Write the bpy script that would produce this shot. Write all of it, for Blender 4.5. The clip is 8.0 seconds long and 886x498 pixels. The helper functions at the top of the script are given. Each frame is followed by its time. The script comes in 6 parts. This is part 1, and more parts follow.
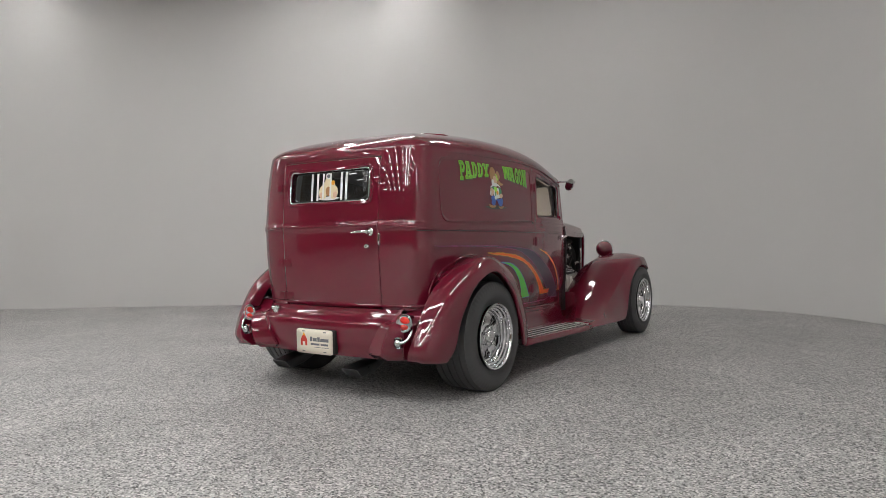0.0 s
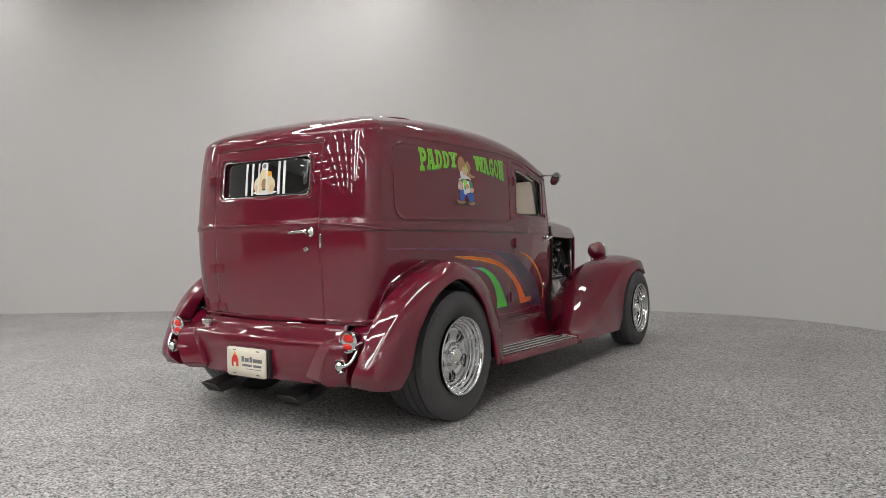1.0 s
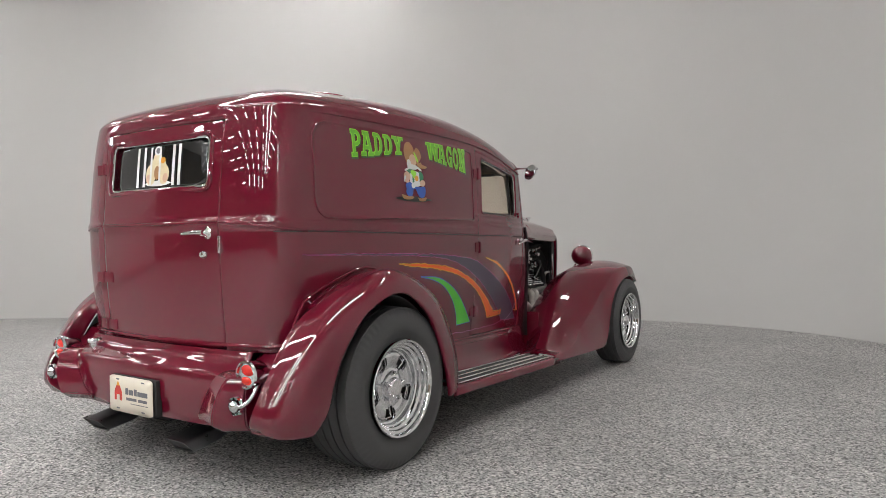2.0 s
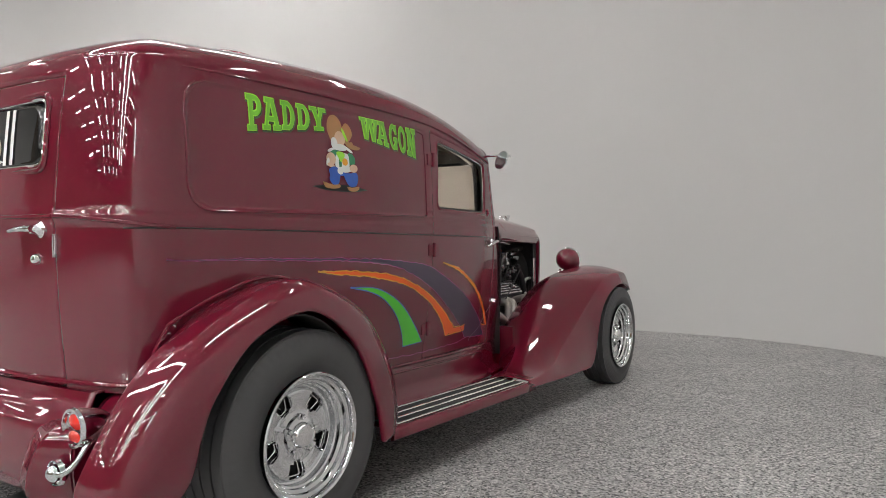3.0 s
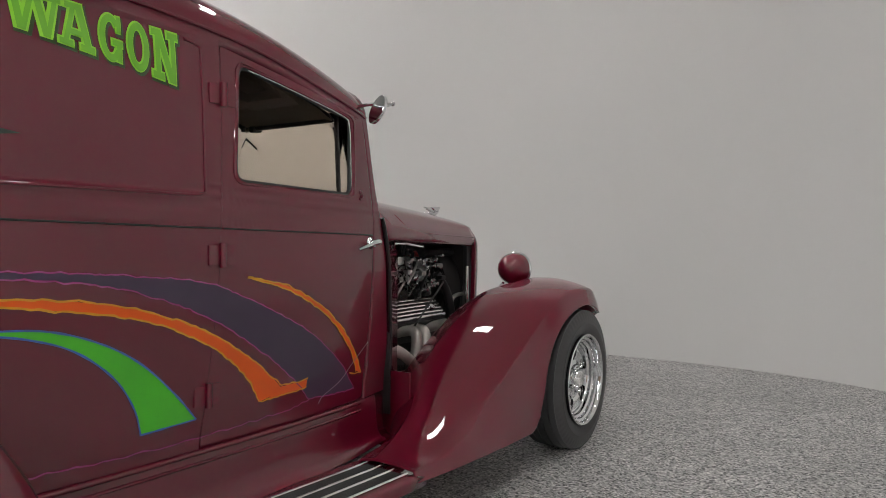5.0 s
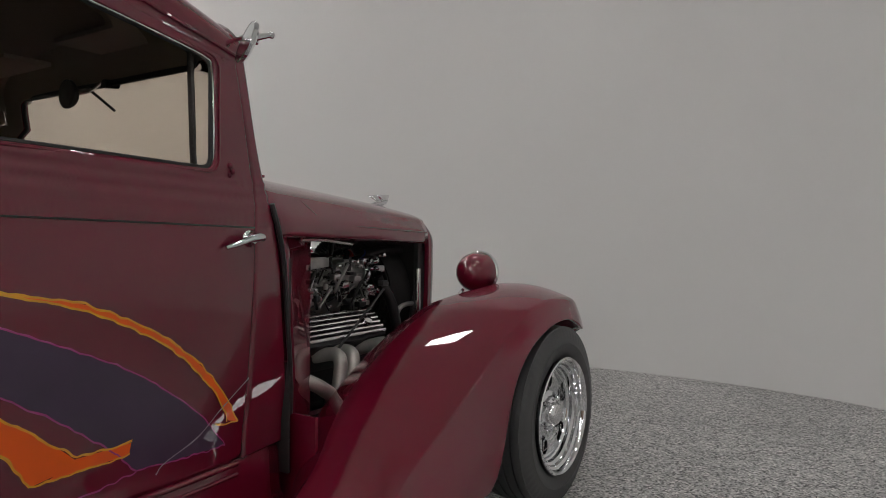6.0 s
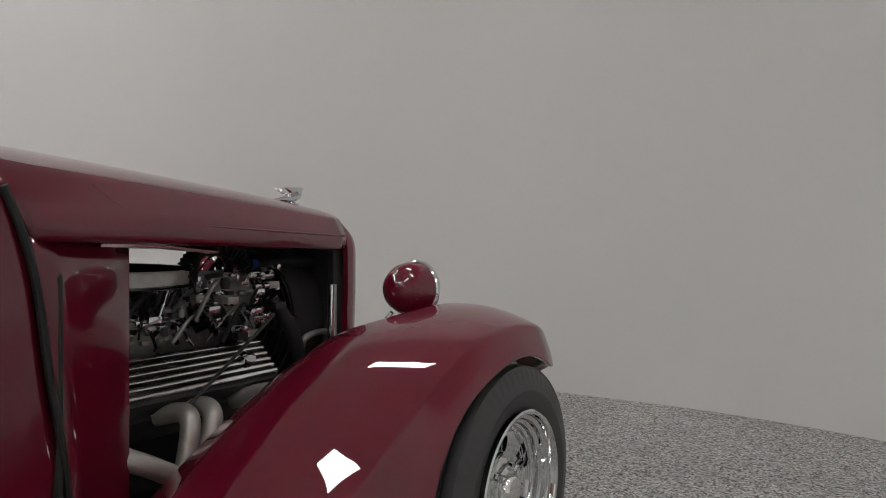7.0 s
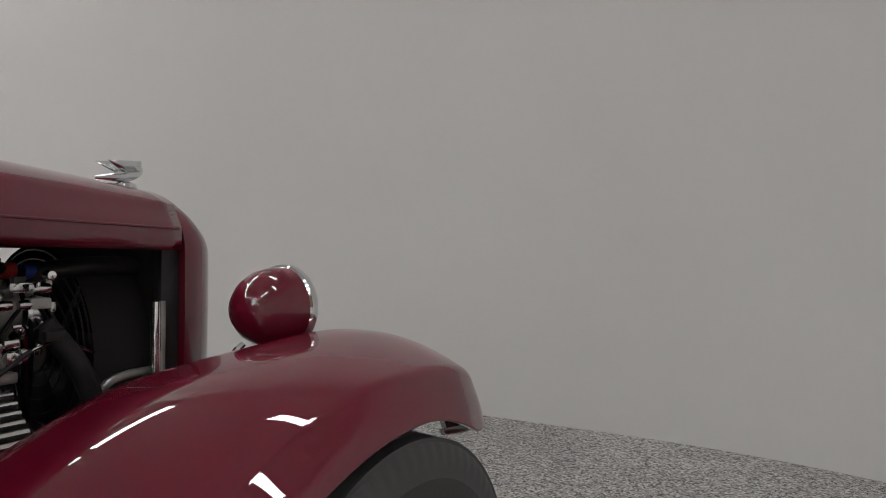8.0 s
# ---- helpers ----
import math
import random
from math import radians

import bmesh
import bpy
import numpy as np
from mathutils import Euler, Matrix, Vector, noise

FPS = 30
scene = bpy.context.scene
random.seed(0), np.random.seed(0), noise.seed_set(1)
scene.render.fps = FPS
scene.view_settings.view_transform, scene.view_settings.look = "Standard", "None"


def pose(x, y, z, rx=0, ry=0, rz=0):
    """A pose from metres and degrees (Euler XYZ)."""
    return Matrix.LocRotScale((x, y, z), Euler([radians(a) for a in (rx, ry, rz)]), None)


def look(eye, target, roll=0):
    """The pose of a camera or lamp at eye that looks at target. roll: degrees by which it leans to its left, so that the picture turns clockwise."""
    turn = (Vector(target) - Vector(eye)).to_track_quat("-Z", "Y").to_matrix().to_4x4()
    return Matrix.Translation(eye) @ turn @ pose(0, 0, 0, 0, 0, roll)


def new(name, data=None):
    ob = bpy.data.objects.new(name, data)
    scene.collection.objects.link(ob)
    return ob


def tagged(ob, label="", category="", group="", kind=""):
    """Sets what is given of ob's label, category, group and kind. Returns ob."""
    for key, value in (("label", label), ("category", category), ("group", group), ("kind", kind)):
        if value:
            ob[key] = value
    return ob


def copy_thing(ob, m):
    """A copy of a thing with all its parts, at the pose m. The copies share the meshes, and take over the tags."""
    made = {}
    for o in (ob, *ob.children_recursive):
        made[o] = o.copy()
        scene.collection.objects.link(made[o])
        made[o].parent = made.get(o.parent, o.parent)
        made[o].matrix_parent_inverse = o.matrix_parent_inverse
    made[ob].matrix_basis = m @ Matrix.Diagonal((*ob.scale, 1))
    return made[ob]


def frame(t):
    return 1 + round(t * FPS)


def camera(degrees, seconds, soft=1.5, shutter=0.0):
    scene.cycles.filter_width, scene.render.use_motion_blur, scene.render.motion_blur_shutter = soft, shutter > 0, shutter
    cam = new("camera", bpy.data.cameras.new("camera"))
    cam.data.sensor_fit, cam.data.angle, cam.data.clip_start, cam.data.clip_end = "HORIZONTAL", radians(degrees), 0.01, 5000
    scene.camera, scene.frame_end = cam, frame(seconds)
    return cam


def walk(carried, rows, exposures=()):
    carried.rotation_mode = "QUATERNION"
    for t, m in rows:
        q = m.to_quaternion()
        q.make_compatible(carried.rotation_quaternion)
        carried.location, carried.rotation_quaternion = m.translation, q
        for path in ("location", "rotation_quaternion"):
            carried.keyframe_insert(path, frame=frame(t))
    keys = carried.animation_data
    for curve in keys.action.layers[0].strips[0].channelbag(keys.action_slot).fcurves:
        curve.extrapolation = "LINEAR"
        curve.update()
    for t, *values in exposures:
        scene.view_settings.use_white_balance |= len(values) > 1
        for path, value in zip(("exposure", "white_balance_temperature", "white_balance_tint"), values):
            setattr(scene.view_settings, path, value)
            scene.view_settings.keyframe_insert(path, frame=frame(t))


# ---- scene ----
cam = camera(65.3, 8.0, soft=0.55)
PATH = [
    (0, (3.063, -3.837, 1.014), (1.955, -2.172, 0.967), -1.0),
    (0.5, (2.971, -3.491, 1.011), (1.865, -1.825, 0.969), -1.1),
    (1, (2.881, -3.138, 1.010), (1.772, -1.474, 0.964), -1.0),
    (2.5, (2.599, -2.0, 1.015), (1.498, -0.332, 0.972), -0.5),
    (3, (2.498, -1.63, 1.007), (1.395, 0.037, 0.964), -0.35),
    (3.5, (2.413, -1.259, 0.998), (1.307, 0.407, 0.953), -0.4),
    (4, (2.337, -0.892, 0.995), (1.233, 0.775, 0.952), -0.1),
    (4.5, (2.254, -0.523, 0.993), (1.148, 1.143, 0.954), 0.2),
    (5.8, (1.99, 0.42, 0.981), (0.891, 2.091, 0.94), 0.6),
    (6, (1.946, 0.566, 0.98), (0.846, 2.236, 0.933), 0.6),
    (6.5, (1.842, 0.935, 0.975), (0.746, 2.607, 0.939), 0.3),
    (7, (1.733, 1.303, 0.969), (0.641, 2.978, 0.943), 0.3),
    (7.5, (1.635, 1.668, 0.959), (0.545, 3.345, 0.933), 0.3),
    (8, (1.544, 2.024, 0.949), (0.462, 3.706, 0.937), 0.3),
]
walk(cam, [(t, look(eye, target, roll)) for t, eye, target, roll in PATH],
     exposures=[(0, 0.05), (1, 0.2), (2.5, 0.45), (3.5, 0.47), (4.5, 0.45), (6, 0.03), (6.5, 0.03), (7, 0.07), (7.5, 0.22), (8, 0.02)])

# ---- light: the world is dark, the room's ceiling tubes light it ----
TUBE_STRENGTH = 20.0
world = bpy.data.worlds.new("world")
scene.world = world
world.use_nodes = True
world.node_tree.nodes["Background"].inputs[0].default_value = (0.5, 0.5, 0.5, 1)
world.node_tree.nodes["Background"].inputs[1].default_value = 0.02


# ---- materials ----
def material(name, colour, rough=0.5, metal=0.0, coat=0.0, vary=0.0, scale=8.0, bump=0.0, bump_scale=60.0, spec=0.5):
    m = bpy.data.materials.new(name)
    m.use_nodes = True
    nt = m.node_tree
    b = nt.nodes["Principled BSDF"]
    b.inputs["Base Color"].default_value = (*colour, 1)
    b.inputs["Roughness"].default_value = rough
    b.inputs["Metallic"].default_value = metal
    b.inputs["Coat Weight"].default_value = coat
    b.inputs["Coat Roughness"].default_value = 0.015
    b.inputs["Specular IOR Level"].default_value = spec
    co = nt.nodes.new("ShaderNodeTexCoord")
    if vary:
        n = nt.nodes.new("ShaderNodeTexNoise")
        n.inputs["Scale"].default_value = scale
        n.inputs["Detail"].default_value = 6
        nt.links.new(co.outputs["Object"], n.inputs["Vector"])
        mix = nt.nodes.new("ShaderNodeMix")
        mix.data_type = "RGBA"
        mix.inputs[6].default_value = (*[c * (1 - vary) for c in colour], 1)
        mix.inputs[7].default_value = (*[min(1, c * (1 + vary)) for c in colour], 1)
        nt.links.new(n.outputs["Fac"], mix.inputs[0])
        nt.links.new(mix.outputs[2], b.inputs["Base Color"])
        r = nt.nodes.new("ShaderNodeMapRange")
        r.inputs["To Min"].default_value = max(0.0, rough * (1 - vary))
        r.inputs["To Max"].default_value = min(1.0, rough * (1 + vary))
        nt.links.new(n.outputs["Fac"], r.inputs["Value"])
        nt.links.new(r.outputs["Result"], b.inputs["Roughness"])
    if bump:
        n2 = nt.nodes.new("ShaderNodeTexNoise")
        n2.inputs["Scale"].default_value = bump_scale
        n2.inputs["Detail"].default_value = 4
        nt.links.new(co.outputs["Object"], n2.inputs["Vector"])
        bp = nt.nodes.new("ShaderNodeBump")
        bp.inputs["Strength"].default_value = bump
        bp.inputs["Distance"].default_value = 0.004
        nt.links.new(n2.outputs["Fac"], bp.inputs["Height"])
        nt.links.new(bp.outputs["Normal"], b.inputs["Normal"])
    return m


def paint_material():
    """Burgundy base with a fine metallic flake under a clear coat that ripples very slightly."""
    m = material("burgundy_paint", (0.10, 0.004, 0.012), 0.45, 0.0, 1.0, spec=0.05)
    m.node_tree.nodes["Principled BSDF"].inputs["Coat IOR"].default_value = 1.80
    m.node_tree.nodes["Principled BSDF"].inputs["Coat Roughness"].default_value = 0.0
    nt, b = m.node_tree, m.node_tree.nodes["Principled BSDF"]
    co = nt.nodes.new("ShaderNodeTexCoord")
    v = nt.nodes.new("ShaderNodeTexVoronoi")
    v.inputs["Scale"].default_value = 900
    nt.links.new(co.outputs["Object"], v.inputs["Vector"])
    n = nt.nodes.new("ShaderNodeTexNoise")
    n.inputs["Scale"].default_value = 2.2
    n.inputs["Detail"].default_value = 3
    nt.links.new(co.outputs["Object"], n.inputs["Vector"])
    ramp = nt.nodes.new("ShaderNodeMix")
    ramp.data_type = "RGBA"
    ramp.inputs[6].default_value = (0.112, 0.0022, 0.0150, 1)
    ramp.inputs[7].default_value = (0.154, 0.0040, 0.0205, 1)
    add = nt.nodes.new("ShaderNodeMath")
    add.operation = "MULTIPLY_ADD"
    add.inputs[1].default_value = 0.35
    nt.links.new(v.outputs["Distance"], add.inputs[0])
    nt.links.new(n.outputs["Fac"], add.inputs[2])
    nt.links.new(add.outputs[0], ramp.inputs[0])
    nt.links.new(ramp.outputs[2], b.inputs["Base Color"])
    n2 = nt.nodes.new("ShaderNodeTexNoise")
    n2.inputs["Scale"].default_value = 3.5
    n2.inputs["Detail"].default_value = 2
    nt.links.new(co.outputs["Object"], n2.inputs["Vector"])
    bp = nt.nodes.new("ShaderNodeBump")
    bp.inputs["Strength"].default_value = 0.012
    bp.inputs["Distance"].default_value = 0.01
    nt.links.new(n2.outputs["Fac"], bp.inputs["Height"])
    nt.links.new(bp.outputs["Normal"], b.inputs["Coat Normal"])
    return m


def floor_material():
    """Grey epoxy floor broadcast with pale, mid and dark chips, with dull traffic stains."""
    m = material("chip_floor", (0.3, 0.3, 0.29), 0.55)
    nt, b = m.node_tree, m.node_tree.nodes["Principled BSDF"]
    co = nt.nodes.new("ShaderNodeTexCoord")
    v = nt.nodes.new("ShaderNodeTexVoronoi")
    v.inputs["Scale"].default_value = 130
    nt.links.new(co.outputs["Object"], v.inputs["Vector"])
    sep = nt.nodes.new("ShaderNodeSeparateColor")
    nt.links.new(v.outputs["Color"], sep.inputs[0])
    ramp = nt.nodes.new("ShaderNodeValToRGB")
    e = ramp.color_ramp.elements
    e[0].position, e[0].color = 0.0, (0.035, 0.033, 0.032, 1)
    e[1].position, e[1].color = 1.0, (0.82, 0.80, 0.77, 1)
    for p, c in ((0.12, 0.09), (0.26, 0.27), (0.55, 0.40), (0.78, 0.54)):
        x = e.new(p)
        x.color = (c, c * 0.98, c * 0.955, 1)
    nt.links.new(sep.outputs[0], ramp.inputs[0])
    n = nt.nodes.new("ShaderNodeTexNoise")
    n.inputs["Scale"].default_value = 1.1
    n.inputs["Detail"].default_value = 5
    nt.links.new(co.outputs["Object"], n.inputs["Vector"])
    r = nt.nodes.new("ShaderNodeMapRange")
    r.inputs["From Min"].default_value, r.inputs["From Max"].default_value = 0.3, 0.7
    r.inputs["To Min"].default_value, r.inputs["To Max"].default_value = 0.78, 1.03
    nt.links.new(n.outputs["Fac"], r.inputs["Value"])
    mul = nt.nodes.new("ShaderNodeVectorMath")
    mul.operation = "SCALE"
    nt.links.new(ramp.outputs[0], mul.inputs[0])
    nt.links.new(r.outputs["Result"], mul.inputs["Scale"])
    nt.links.new(mul.outputs[0], b.inputs["Base Color"])
    bp = nt.nodes.new("ShaderNodeBump")
    bp.inputs["Strength"].default_value = 0.6
    bp.inputs["Distance"].default_value = 0.004
    nt.links.new(sep.outputs[1], bp.inputs["Height"])
    nt.links.new(bp.outputs["Normal"], b.inputs["Normal"])
    return m


def glass_material(name, tint):
    m = material(name, tint, 0.0)
    b = m.node_tree.nodes["Principled BSDF"]
    b.inputs["Transmission Weight"].default_value = 1.0
    b.inputs["IOR"].default_value = 1.1
    return m


def lamp_material(name, colour, strength):
    m = material(name, (0.8, 0.8, 0.8))
    b = m.node_tree.nodes["Principled BSDF"]
    b.inputs["Emission Color"].default_value = (*colour, 1)
    b.inputs["Emission Strength"].default_value = strength
    return m


PAINT = paint_material()
FLOOR = floor_material()
WALL = material("wall_paint", (0.60, 0.592, 0.578), 0.75, vary=0.02, scale=1.2, bump=0.06, bump_scale=180)
CEIL = material("ceiling_paint", (0.62, 0.61, 0.59), 0.8, vary=0.03, scale=2)
CHROME = material("chrome", (0.74, 0.75, 0.76), 0.05, 1.0, vary=0.3, scale=14)
POLISHED = material("polished_aluminium", (0.88, 0.88, 0.88), 0.16, 1.0, vary=0.2, scale=30)
CAST = material("cast_aluminium", (0.52, 0.52, 0.50), 0.45, 0.9, vary=0.35, scale=40, bump=0.3, bump_scale=300)
DARKCHROME = material("dark_chrome", (0.24, 0.24, 0.245), 0.30, 1.0, vary=0.3, scale=12)
STEEL = material("coated_header_steel", (0.60, 0.57, 0.53), 0.42, 0.7, vary=0.25, scale=25)
IRON = material("black_engine_metal", (0.048, 0.048, 0.049), 0.42, 0.3, vary=0.4, scale=30, bump=0.3, bump_scale=200)
RUBBER = material("tyre_rubber", (0.068, 0.068, 0.069), 0.55, vary=0.2, scale=12, bump=0.15, bump_scale=160)
BLACK = material("black_rubber_trim", (0.015, 0.015, 0.016), 0.55, vary=0.3, scale=40)
MAT = material("ribbed_rubber_mat", (0.045, 0.045, 0.045), 0.6, vary=0.3, scale=60, bump=0.2, bump_scale=300)
UNDER = material("chassis_black", (0.024, 0.023, 0.023), 0.7, vary=0.3, scale=20)
TAN = material("tan_headliner_cloth", (0.30, 0.26, 0.21), 0.9, vary=0.12, scale=20, bump=0.2, bump_scale=600)
SEAT = material("grey_tweed_seat", (0.10, 0.085, 0.075), 0.9, vary=0.25, scale=60, bump=0.3, bump_scale=500)
GLASS = glass_material("window_glass", (0.86, 0.80, 0.73))
DARKGLASS = material("blacked_window_glass", (0.012, 0.013, 0.013), 0.03, coat=0.6, vary=0.2, scale=5)
LENS = material("red_tail_lens", (0.75, 0.03, 0.02), 0.12, coat=0.8, vary=0.25, scale=90)
SATIN = material("satin_white_plate", (0.78, 0.72, 0.60), 0.4, vary=0.05, scale=20)
CURTAIN = material("brown_back_wall", (0.20, 0.135, 0.095), 0.85, vary=0.6, scale=0.7)
TUBE = lamp_material("light_diffuser", (1.0, 0.99, 0.99), TUBE_STRENGTH)
PANEL = lamp_material("soft_panel_diffuser", (0.90, 0.93, 1.0), 8.0)
CREAM = material("cream_enamel", (0.78, 0.66, 0.42), 0.4, vary=0.15, scale=60)
WHITE = material("white_enamel", (0.78, 0.78, 0.76), 0.4, vary=0.04, scale=10)
LIMEDEEP = material("deep_lime_enamel", (0.19, 0.56, 0.03), 0.3, coat=0.5, vary=0.2, scale=25)
LIME = material("lime_green_enamel", (0.36, 0.80, 0.05), 0.3, coat=0.5, vary=0.12, scale=25)
DEEPGREEN = material("dark_green_shadow_enamel", (0.03, 0.06, 0.01), 0.35, coat=0.5, vary=0.2, scale=25)
STRIPEGREEN = material("stripe_green_enamel", (0.075, 0.60, 0.012), 0.3, coat=0.7, vary=0.25, scale=7)
ORANGE = material("stripe_orange_enamel", (0.98, 0.120, 0.001), 0.35, coat=0.15, vary=0.12, scale=9)
YELLOW = material("yellow_pinstripe_enamel", (0.85, 0.38, 0.02), 0.3, coat=0.7, vary=0.15, scale=40)
PURPLE = material("stripe_purple_enamel", (0.056, 0.032, 0.070), 0.4, coat=0.4, vary=0.25, scale=14)
MAGENTA = material("magenta_pinstripe_enamel", (0.40, 0.035, 0.21), 0.3, coat=0.7, vary=0.2, scale=40)
BLUELINE = material("blue_pinstripe_enamel", (0.05, 0.13, 0.50), 0.3, coat=0.7, vary=0.2, scale=40)
BROWN = material("brown_enamel", (0.42, 0.20, 0.07), 0.35, coat=0.5, vary=0.12, scale=30)
BLUE = material("blue_enamel", (0.02, 0.10, 0.48), 0.35, coat=0.5, vary=0.15, scale=30)
SKIN = material("pale_tan_enamel", (0.72, 0.48, 0.33), 0.35, coat=0.5, vary=0.1, scale=30)
GREEN = material("green_enamel", (0.02, 0.22, 0.09), 0.35, coat=0.5, vary=0.15, scale=30)
RED = material("red_enamel", (0.65, 0.04, 0.02), 0.35, coat=0.4, vary=0.1, scale=40)
GREY = material("grey_print", (0.16, 0.16, 0.17), 0.45, vary=0.1, scale=60)
REDHOSE = material("red_ignition_part", (0.45, 0.03, 0.03), 0.4, vary=0.2, scale=50)
BLUEPART = material("blue_fitting", (0.03, 0.08, 0.35), 0.35, 0.4, vary=0.2, scale=50)


# ---- mesh helpers ----
def interp(v, xs, ys):
    return float(np.interp(v, xs, ys))


def curve(v, xs, ys):
    """A smooth line through places on a graph, with no overshoot."""
    if v <= xs[0] or v >= xs[-1]:
        return ys[0] if v <= xs[0] else ys[-1]
    i = max(k for k in range(len(xs) - 1) if xs[k] <= v)
    d = [(ys[k + 1] - ys[k]) / (xs[k + 1] - xs[k]) for k in range(len(xs) - 1)]

    def slope(k):
        if k == 0 or k == len(xs) - 1:
            return d[0] if k == 0 else d[-1]
        a, b = d[k - 1], d[k]
        if a * b <= 0:
            return 0.0
        ha, hb = xs[k] - xs[k - 1], xs[k + 1] - xs[k]
        m = (a * hb + b * ha) / (ha + hb)
        return math.copysign(min(abs(m), 3 * abs(a), 3 * abs(b)), m)
    h = xs[i + 1] - xs[i]
    t = (v - xs[i]) / h
    return (ys[i] * (1 + 2 * t) * (1 - t) ** 2 + slope(i) * h * t * (1 - t) ** 2
            + ys[i + 1] * t * t * (3 - 2 * t) - slope(i + 1) * h * t * t * (1 - t))


def finish(bm, smooth=True, angle=40):
    """A mesh with smooth faces and sharp edges past the angle."""
    bmesh.ops.recalc_face_normals(bm, faces=bm.faces[:])
    lim = radians(angle)
    for f in bm.faces:
        f.smooth = smooth
    for e in bm.edges:
        if len(e.link_faces) == 2 and e.calc_face_angle(0) > lim:
            e.smooth = False
    me = bpy.data.meshes.new("mesh")
    bm.to_mesh(me)
    bm.free()
    return me


def part(name, bm, mat, parent, label="", angle=40, mats=(), thick=0.0, inner=0):
    me = bm if isinstance(bm, bpy.types.Mesh) else finish(bm, True, angle)
    if not me.materials:
        for m in (mat, *mats):
            me.materials.append(m)
    ob = new(name, me)
    ob.parent = parent
    if label:
        tagged(ob, label)
    if thick:
        s = ob.modifiers.new("thickness", "SOLIDIFY")
        s.thickness, s.offset, s.material_offset, s.use_even_offset = thick, -1, inner, False
    return ob


def thing(name, label, category, group="", kind="", at=(0, 0, 0)):
    ob = new(name)
    ob.location = at
    return tagged(ob, label, category, group, kind)


def grid(rows, close_u=False, close_v=False, bm=None):
    """A sheet over rows of points."""
    bm = bm or bmesh.new()
    vs = [[bm.verts.new(p) for p in r] for r in rows]
    nu, nv = len(vs), len(vs[0])
    for i in range(nu if close_u else nu - 1):
        for j in range(nv if close_v else nv - 1):
            a, b, c, d = vs[i][j], vs[(i + 1) % nu][j], vs[(i + 1) % nu][(j + 1) % nv], vs[i][(j + 1) % nv]
            if len({a, b, c, d}) == 4:
                bm.faces.new((a, b, c, d))
    return bm


def smooth_line(pts, n):
    """n points on a smooth curve through pts."""
    pts = [Vector(p) for p in pts]
    out, m = [], len(pts) - 1
    for k in range(n):
        f = k / (n - 1) * m
        i = min(int(f), m - 1)
        t = f - i
        p1, p2 = pts[i], pts[i + 1]
        p0 = pts[i - 1] if i else p1 * 2 - p2
        p3 = pts[i + 2] if i + 2 <= m else p2 * 2 - p1
        out.append(0.5 * (2 * p1 + (p2 - p0) * t + (2 * p0 - 5 * p1 + 4 * p2 - p3) * t * t + (3 * p1 - p0 - 3 * p2 + p3) * t ** 3))
    return out


def tube(pts, r, n=10, closed=False, flat=1.0, up=(0, 0, 1), bm=None, taper=None):
    """A round (or flattened) rod along pts."""
    pts = [Vector(p) for p in pts]
    rows, m = [], len(pts)
    side = None
    for i, p in enumerate(pts):
        a = pts[(i - 1) % m] if closed or i else p
        b = pts[(i + 1) % m] if closed or i < m - 1 else p
        d = (b - a).normalized()
        ref = Vector(up) if side is None else side
        s = (ref - d * ref.dot(d))
        if s.length < 1e-4:
            s = d.orthogonal()
        s.normalize()
        side = s
        q = d.cross(s)
        rr = r * (taper[i] if taper else 1)
        rows.append([p + s * math.cos(2 * math.pi * k / n) * rr + q * math.sin(2 * math.pi * k / n) * rr * flat for k in range(n)])
    start = len(bm.verts) if bm else 0
    bm = grid(rows, closed, True, bm)
    if not closed:
        bm.verts.ensure_lookup_table()
        last = start + (m - 1) * n
        bm.faces.new([bm.verts[start + k] for k in range(n)])
        bm.faces.new([bm.verts[last + k] for k in range(n)])
    return bm


def lathe(profile, centre, axis="x", n=48, bm=None, sweep=None):
    """A turned body: profile rows of (along the axis, radius)."""
    c = Vector(centre)
    rows = []
    for a, r in profile:
        row = []
        for k in range(n):
            t = 2 * math.pi * k / n
            u, v = r * math.cos(t), r * math.sin(t)
            row.append(c + Vector({"x": (a, u, v), "y": (u, a, v), "z": (u, v, a)}[axis]))
        rows.append(row)
    return grid(rows, False, True, bm)


def block(lo, hi, bevel=0.0, bm=None):
    lo, hi = Vector(lo), Vector(hi)
    own = bmesh.new()
    bmesh.ops.create_cube(own, size=1)
    for v in own.verts:
        v.co = Vector([lo[i] + (v.co[i] + 0.5) * (hi[i] - lo[i]) for i in range(3)])
    if bevel:
        bmesh.ops.bevel(own, geom=own.edges[:], offset=bevel, segments=2, affect="EDGES", profile=0.6)
    if bm is None:
        return own
    me = bpy.data.meshes.new("tmp")
    own.to_mesh(me)
    own.free()
    bm.from_mesh(me)
    bpy.data.meshes.remove(me)
    return bm


def ball(centre, radius, bm=None, n=20, scale=(1, 1, 1)):
    c = Vector(centre)
    rows = []
    for i in range(n // 2 + 1):
        a = math.pi * i / (n // 2)
        r = max(math.sin(a), 1e-3)
        rows.append([c + Vector((radius * r * math.cos(2 * math.pi * k / n) * scale[0],
                                 radius * r * math.sin(2 * math.pi * k / n) * scale[1], radius * math.cos(a) * scale[2])) for k in range(n)])
    return grid(rows, False, True, bm)


